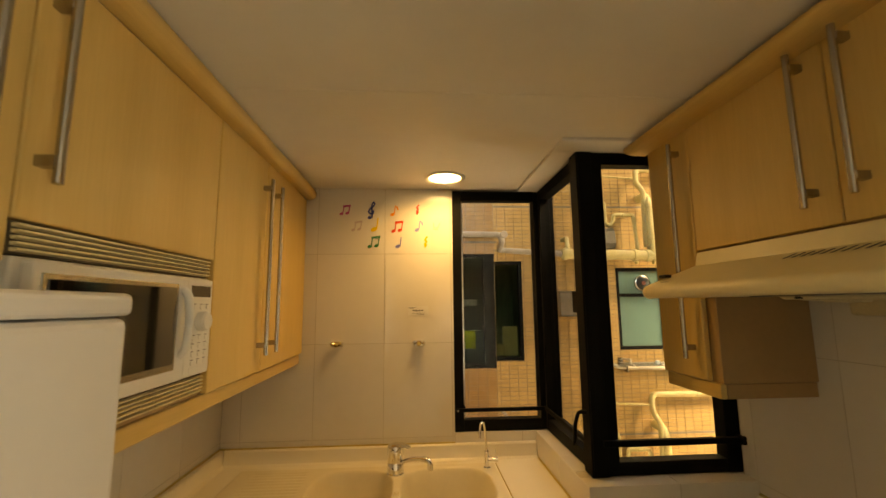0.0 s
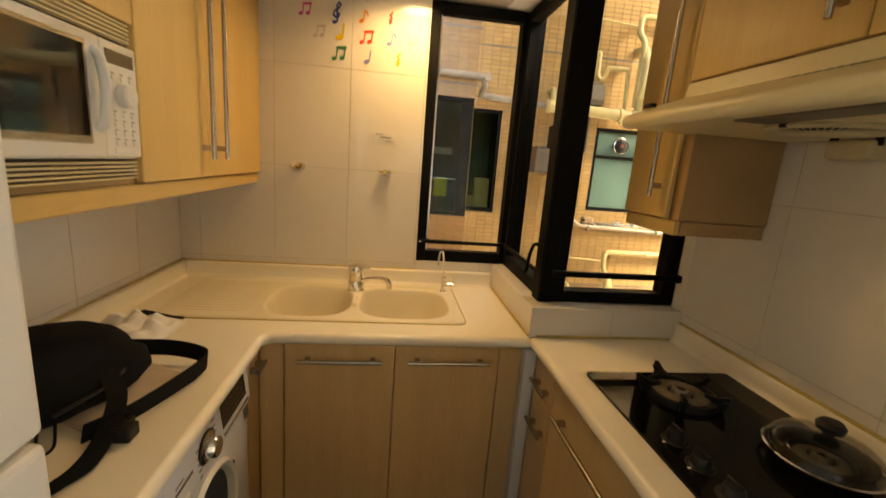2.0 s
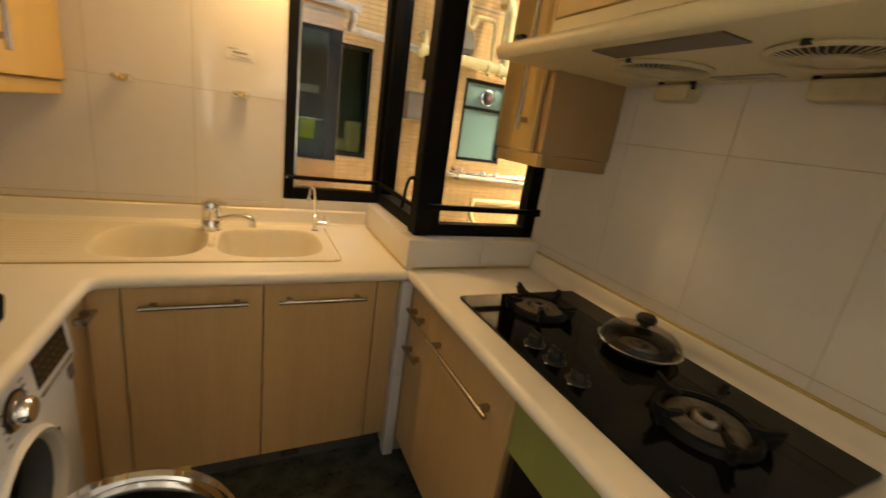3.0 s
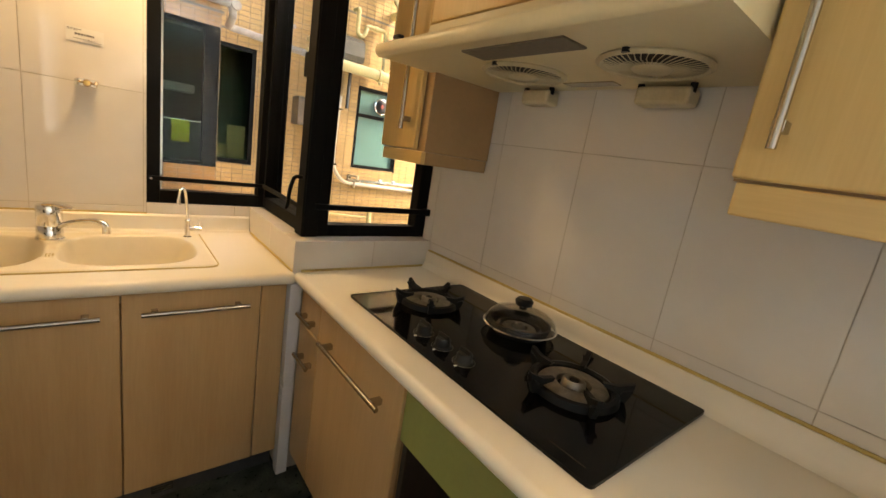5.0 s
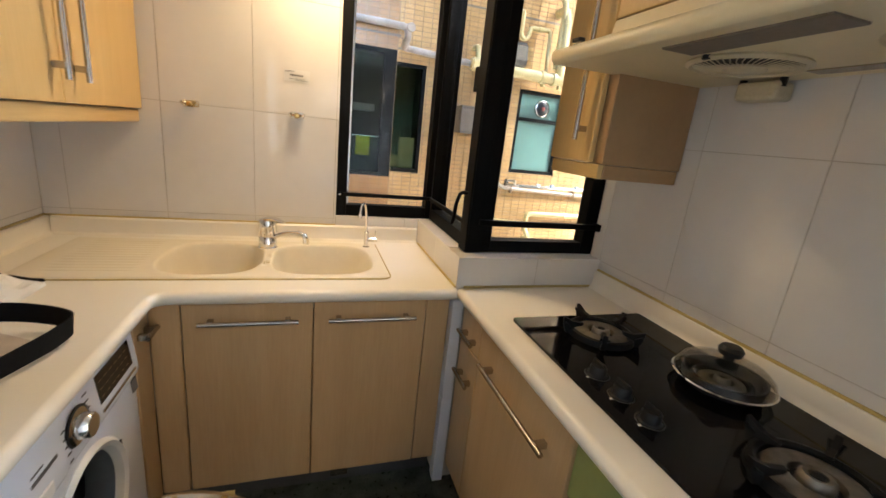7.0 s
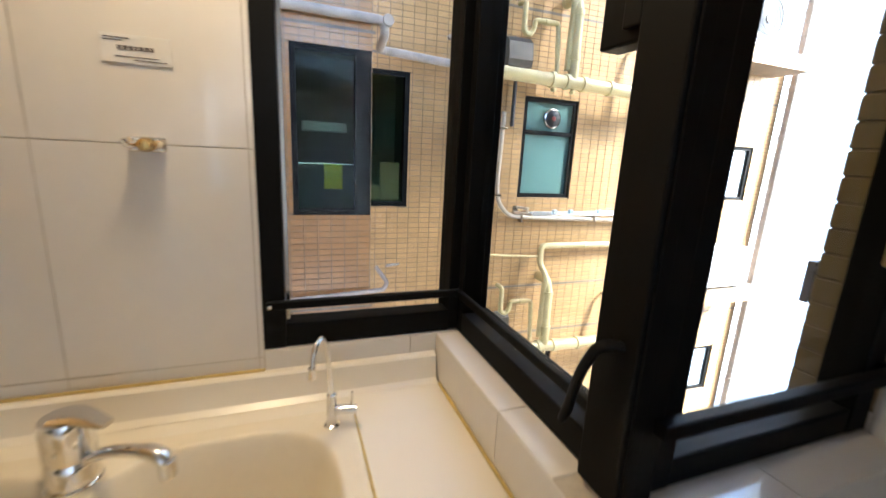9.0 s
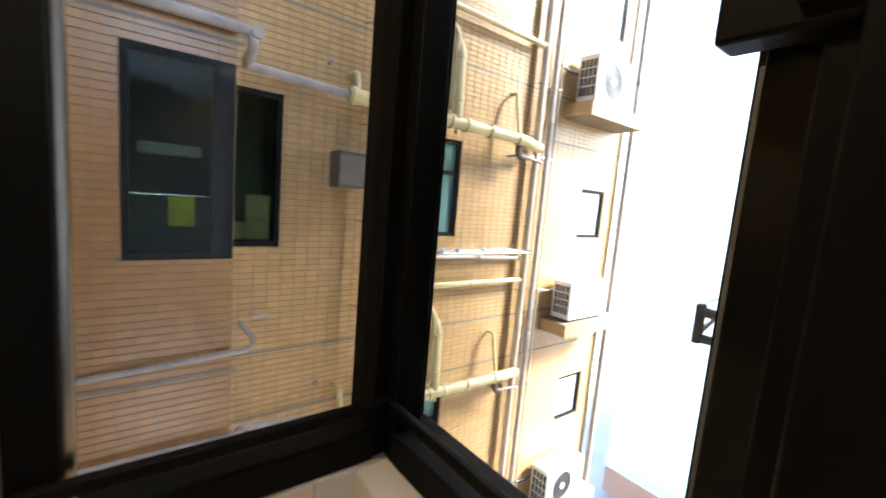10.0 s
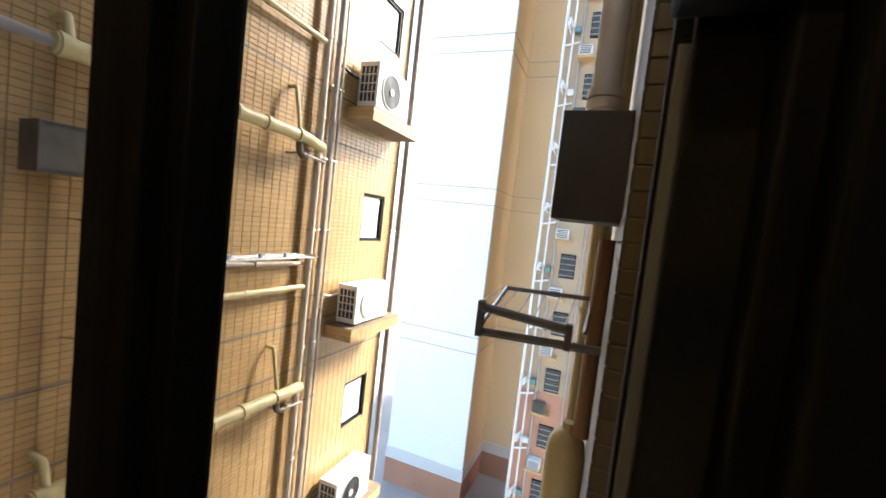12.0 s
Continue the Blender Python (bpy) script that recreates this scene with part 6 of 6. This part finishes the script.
pipe([(3.75, 2.02, Z0), (3.75, 2.02, Z2)], 0.045, YELLOW_PIPE, "second ochre stack on the outer wall", 0.05, [((3.75, 2.02, z), "z") for z in (-0.6, 0.7, 2.0)])
pipe([(3.0, 1.99, 0.35), (3.0, 1.99, 1.46)], 0.045, shader("rusty_brown_pipe", (0.26, 0.13, 0.05), 0.55, vary=0.3, scale=8.0), "brown painted pipe end on the outer wall", 0.05)
rk = thing("pull_out_rack", (2.9, 2.25, 0.92), "weathered steel clothes rack standing out from the outer wall", "drying rack", "drying racks")
part("arm", sweep([(2.66, OWN, 0.93), (2.66, 2.56, 0.905)], 0.016, 8, flat=1.4), ZINC, rk)
part("roller", sweep([(2.66, 2.10, 1.00), (2.66, 2.54, 1.035)], 0.024, 12), ZINC, rk, "", True)
part("upright", box(2.64, 2.68, 2.535, 2.57, 0.88, 1.07, 0.004), ZINC, rk)
part("upright", box(2.64, 2.68, 2.085, 2.12, 0.90, 1.03, 0.004), ZINC, rk)
part("arm", sweep([(3.20, OWN, 1.10), (3.20, 2.55, 1.08)], 0.014, 8), ZINC, rk)
part("cross_bar", sweep([(2.66, 2.555, 0.92), (3.20, 2.55, 1.08)], 0.013, 8), STEEL, rk)
part("cross_bar", sweep([(2.66, 2.03, 1.0), (3.20, 2.03, 1.09)], 0.012, 8), STEEL, rk)
for i in range(5):
    y = 2.13 + i * 0.085
    part("line", sweep([(2.66, y, 0.97 + 0.007 * i), (3.20, y, 1.09)], 0.0035, 5), STEEL, rk)
part("line", sweep([(2.66, 2.55, 1.07), (3.20, 2.55, 1.10)], 0.003, 5), STEEL, rk)
tk = thing("water_vessel", (3.05, 2.16, 0.05), "ochre domed pipe vessel on the outer wall below", "vessel")
part("shell", lathe([(0.10, -1.2), (0.11, 0.10), (0.10, 0.18), (0.07, 0.23), (0.035, 0.25), (0.035, 0.29), (0.0, 0.29)], (3.05, 2.06, 0.10), "z", 24), YELLOW_PIPE, tk, "", True)

# ---- the distance ----
COURSE = shader("faint_course_line", (0.44, 0.37, 0.28), 0.6, vary=0.1, scale=0.5)
# BLOCK is beige darkened for the shade its wall stands in
BLOCK = shader("shaded_beige_block", (0.40, 0.29, 0.18), 0.6, vary=0.15, scale=0.5)
RUST = shader("terracotta_base", (0.42, 0.20, 0.12), 0.7, vary=0.15, scale=0.6)
GROUND = shader("pale_paving", (0.42, 0.38, 0.33), 0.8, vary=0.2, scale=0.5)
tagged(part("ground", box(-400, 600, -400, 400, -17.8, -17.5), GROUND), "pale paved ground far below", "ground", kind="structure")
tw = thing("apartment_tower", (34, 9, -17.5), "tall apartment tower with a pale face and beige returns", "tower")
PALE_TILE = shader("pale_tower_tile", (0.84, 0.84, 0.82), 0.5, vary=0.06, scale=0.4)
BEIGE = shader("beige_tower_tile", (0.78, 0.58, 0.33), 0.6, vary=0.08, scale=0.3)
PROUD, DEEP = 26.5, 31.2                      # the pale face and the recessed beige one
part("pale_wall", prism([(PROUD, 9.25), (PROUD + 0.3, 9.25), (PROUD + 0.3, 15.0), (PROUD, 15.0)], -14.9, 40), PALE_TILE, tw, "pale tiled face")
part("wall", prism([(PROUD + 0.3, 9.25), (DEEP, 9.25), (DEEP, 2.0), (50, 2.0), (50, 15.0), (PROUD + 0.3, 15.0)], -14.9, 40), BEIGE, tw, "beige tiled return")


def tower_ring(out):
    """Outline of the tower, standing out by a few centimetres."""
    return [(PROUD - out, 9.25 - out), (DEEP - out, 9.25 - out), (DEEP - out, 2.0), (50, 2.0), (50, 15.0 + out), (PROUD - out, 15.0 + out)]


part("base", prism(tower_ring(0.05), -17.5, -15.7), RUST, tw, "terracotta painted base")
part("base_band", prism(tower_ring(0.08), -15.7, -14.9), AC_WHITE, tw, "white band")
for k in range(-1, 4):
    for dz in (0.0, -1.07):
        z = -5.86 + 9.83 * k + dz
        part("course_line", prism(tower_ring(0.03), z, z + 0.05), COURSE, tw)
far = thing("apartment_block", (21, 3.6, -17.5), "distant beige apartment block crowded with window units and pipes", "building")
part("wall", box(21.0, 30.0, 0.2, 5.35, -6.2, 40), BLOCK, far)
part("lower_wall", box(20.98, 30.0, 0.18, 5.37, -17.5, -6.2), RUST, far, "brick-red lower storeys")
SHADED = shader("dark_far_window", (0.03, 0.04, 0.04), 0.4, vary=0.3, scale=2.0)
rng = random.Random(5)
for k in range(-6, 9):
    z = k * 2.8 - 0.5
    wn_ = part("window", box(20.93, 21.0, 3.42, 4.12, z, z + 1.15, 0.01), BLACK_ALU, far)
    part("pane", box(20.91, 20.93, 3.46, 4.08, z + 0.05, z + 1.10), SHADED, wn_)
    for q in range(4):
        part("grille_bar", box(20.86, 20.89, 3.42, 4.12, z + 0.12 + q * 0.27, z + 0.15 + q * 0.27), GREY_PIPE, wn_)
    d = rng.random() * 0.15
    ac = part("window_unit", box(20.45, 20.95, 3.78 + d, 4.36 + d, z - 0.95, z - 0.50, 0.02), AC_WHITE if rng.random() < 0.6 else ZINC, far)
    for q in range(5):
        part("unit_slat", box(20.435, 20.45, 3.82 + d, 4.32 + d, z - 0.90 + q * 0.08, z - 0.86 + q * 0.08), AC_DARK, ac)
    part("ledge", box(20.40, 21.0, 3.70, 4.50, z - 1.08, z - 0.96), FACADE, ac)
    rk_ = part("line_rack", sweep([(20.9, 4.92, z + 0.55), (20.25, 4.98, z + 0.62), (20.25, 5.02, z + 0.30), (20.9, 5.0, z + 0.22)], 0.035, 6), AC_WHITE, far)
    for q in range(3):
        part("rack_rod", sweep([(20.3 + q * 0.2, 4.80, z + 0.50), (20.3 + q * 0.2, 5.16, z + 0.42)], 0.02, 5), AC_WHITE, rk_)
    part("branch_pipe", sweep([(20.9, 4.55, z - 0.2), (20.82, 5.2, z - 0.35)], 0.05, 6), AC_WHITE, far)
    part("vent_hood", box(20.72, 20.98, 4.52, 4.78, z + 0.1 + d, z + 0.36 + d, 0.02), AC_WHITE if k % 2 else TEAL, far)
for y, r_ in ((5.24, 0.07), (4.86, 0.05), (4.46, 0.06), (3.12, 0.05), (2.86, 0.05)):
    part("stack", sweep([(20.9, y, -17.5), (20.9, y, 40)], r_, 8), AC_WHITE if y > 4.8 else GREY_PIPE, far)

# ---- facade tiling ----
tile_field(facade, "y", 1.097, 6.49, -3.6, 5.9, W, -1, HOLES, (1.5, 2.55, 1.1, 2.3), FACADE)
tile_field(bay, "y", -0.955, 1.089, -3.6, 5.9, BAY, -1, DWS, None, BAY_TILE)
tile_field(bay, "x", BAY + 0.004, W, -3.6, 5.9, 1.09, 1, [], None, FACADE, px=0.094)
for k in (-1, 0, 1):
    for z in (2.302 + k * ST, 2.866 + k * ST):
        part("movement_joint", box(1.13, 6.49, W - 0.0045, W - 0.001, z - 0.012, z + 0.012), GREY_BAND, facade)
        part("movement_joint", box(-0.95, 1.115, BAY - 0.0045, BAY - 0.001, z - 0.012 + 0.05, z + 0.012 + 0.05), GREY_BAND, bay)
for r in range(80):
    z = -1.2 + r * 0.051
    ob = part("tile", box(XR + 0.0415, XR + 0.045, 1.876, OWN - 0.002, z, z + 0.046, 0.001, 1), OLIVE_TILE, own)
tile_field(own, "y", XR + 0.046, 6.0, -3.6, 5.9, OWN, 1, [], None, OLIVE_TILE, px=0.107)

# ---- wall tiles of the kitchen ----
TILE_MESH = {}


def tile_piece(parent, dims, mat):
    """A bevelled tile; alike sizes share one mesh."""
    size = tuple(round(dims[2 * i + 1] - dims[2 * i], 4) for i in range(3))
    if min(size) < 0.001:
        return
    key = (*size, mat.name)
    if key not in TILE_MESH:
        bm = bmesh.new()
        sx, sy, sz = size
        box(-sx / 2, sx / 2, -sy / 2, sy / 2, -sz / 2, sz / 2, 0.0005, 1, bm)
        me = bpy.data.meshes.new("tile")
        bm.to_mesh(me)
        bm.free()
        me.materials.append(mat)
        TILE_MESH[key] = me
    ob = new("tile", TILE_MESH[key])
    ob.parent = parent
    ob.location = [(dims[2 * i] + dims[2 * i + 1]) / 2 for i in range(3)]


def cuts(lo, hi, first, pitch):
    c = [lo]
    k = first
    while k - pitch > lo + 0.004:
        k -= pitch
    while k < hi - 0.004:
        if k > lo + 0.004:
            c.append(k)
        k += pitch
    return c + [hi]


G = 0.0012
xs, zs = cuts(XL, 0.388, 0.030, 0.3475), cuts(0.80, CEIL, 1.444, 0.461)
for x0, x1 in zip(xs, xs[1:]):
    for z0, z1 in zip(zs, zs[1:]):
        tile_piece(wall_north, (x0 + G, x1 - G, YB, YB + 0.0018, z0 + G, z1 - G), TILE)
for x0, x1 in ((0.390, 0.730), (0.7325, 0.858)):
    tile_piece(wall_north, (x0, x1, YB, YB + 0.0018, 0.80, SILL - 0.0042), TILE)
    tile_piece(wall_north, (x0, x1, YB + 0.001, YB + 0.05, SILL - 0.00428, SILL - 0.001), TILE)
ys, zs = cuts(YR, YB, 2.04, 0.3475), cuts(0.80, CEIL, 1.444, 0.461)
for y0, y1 in zip(ys, ys[1:]):
    for z0, z1 in zip(zs, zs[1:]):
        tile_piece(wall_west, (XL - 0.0018, XL, y0 + G, y1 - G, z0 + G, z1 - G), TILE)
ys, zs = cuts(-0.08, 1.785, 1.024, 0.350), cuts(0.80, CEIL, 1.464, 0.470)
for y0, y1 in zip(ys, ys[1:]):
    for z0, z1 in zip(zs, zs[1:]):
        if y0 > -0.09:
            tile_piece(wall_east, (XR, XR + 0.0018, y0 + G, y1 - G, z0 + G, z1 - G), TILE)
for y0, y1 in ((YS + 0.0015, 2.030), (2.0325, YB - 0.001)):
    tile_piece(wall_nook, (XN, XN + 0.0018, y0, y1, 0.80, SILL - 0.0042), TILE)
for y0, y1 in ((1.8625, 2.030), (2.0325, YB - 0.001)):
    tile_piece(wall_nook, (XN + 0.001, 0.862, y0, y1, SILL - 0.00428, SILL - 0.001), TILE)
for x0, x1 in ((XN + 0.0025, 1.130), (1.1325, XR - 0.001)):
    tile_piece(wall_step, (x0, x1, YS, YS + 0.0018, 0.80, SILL - 0.0042), TILE)
for x0, x1 in ((XN + 0.001, 1.130), (1.1325, XR - 0.001)):
    tile_piece(wall_step, (x0, x1, YS + 0.001, 1.800, SILL - 0.00428, SILL - 0.001), TILE)
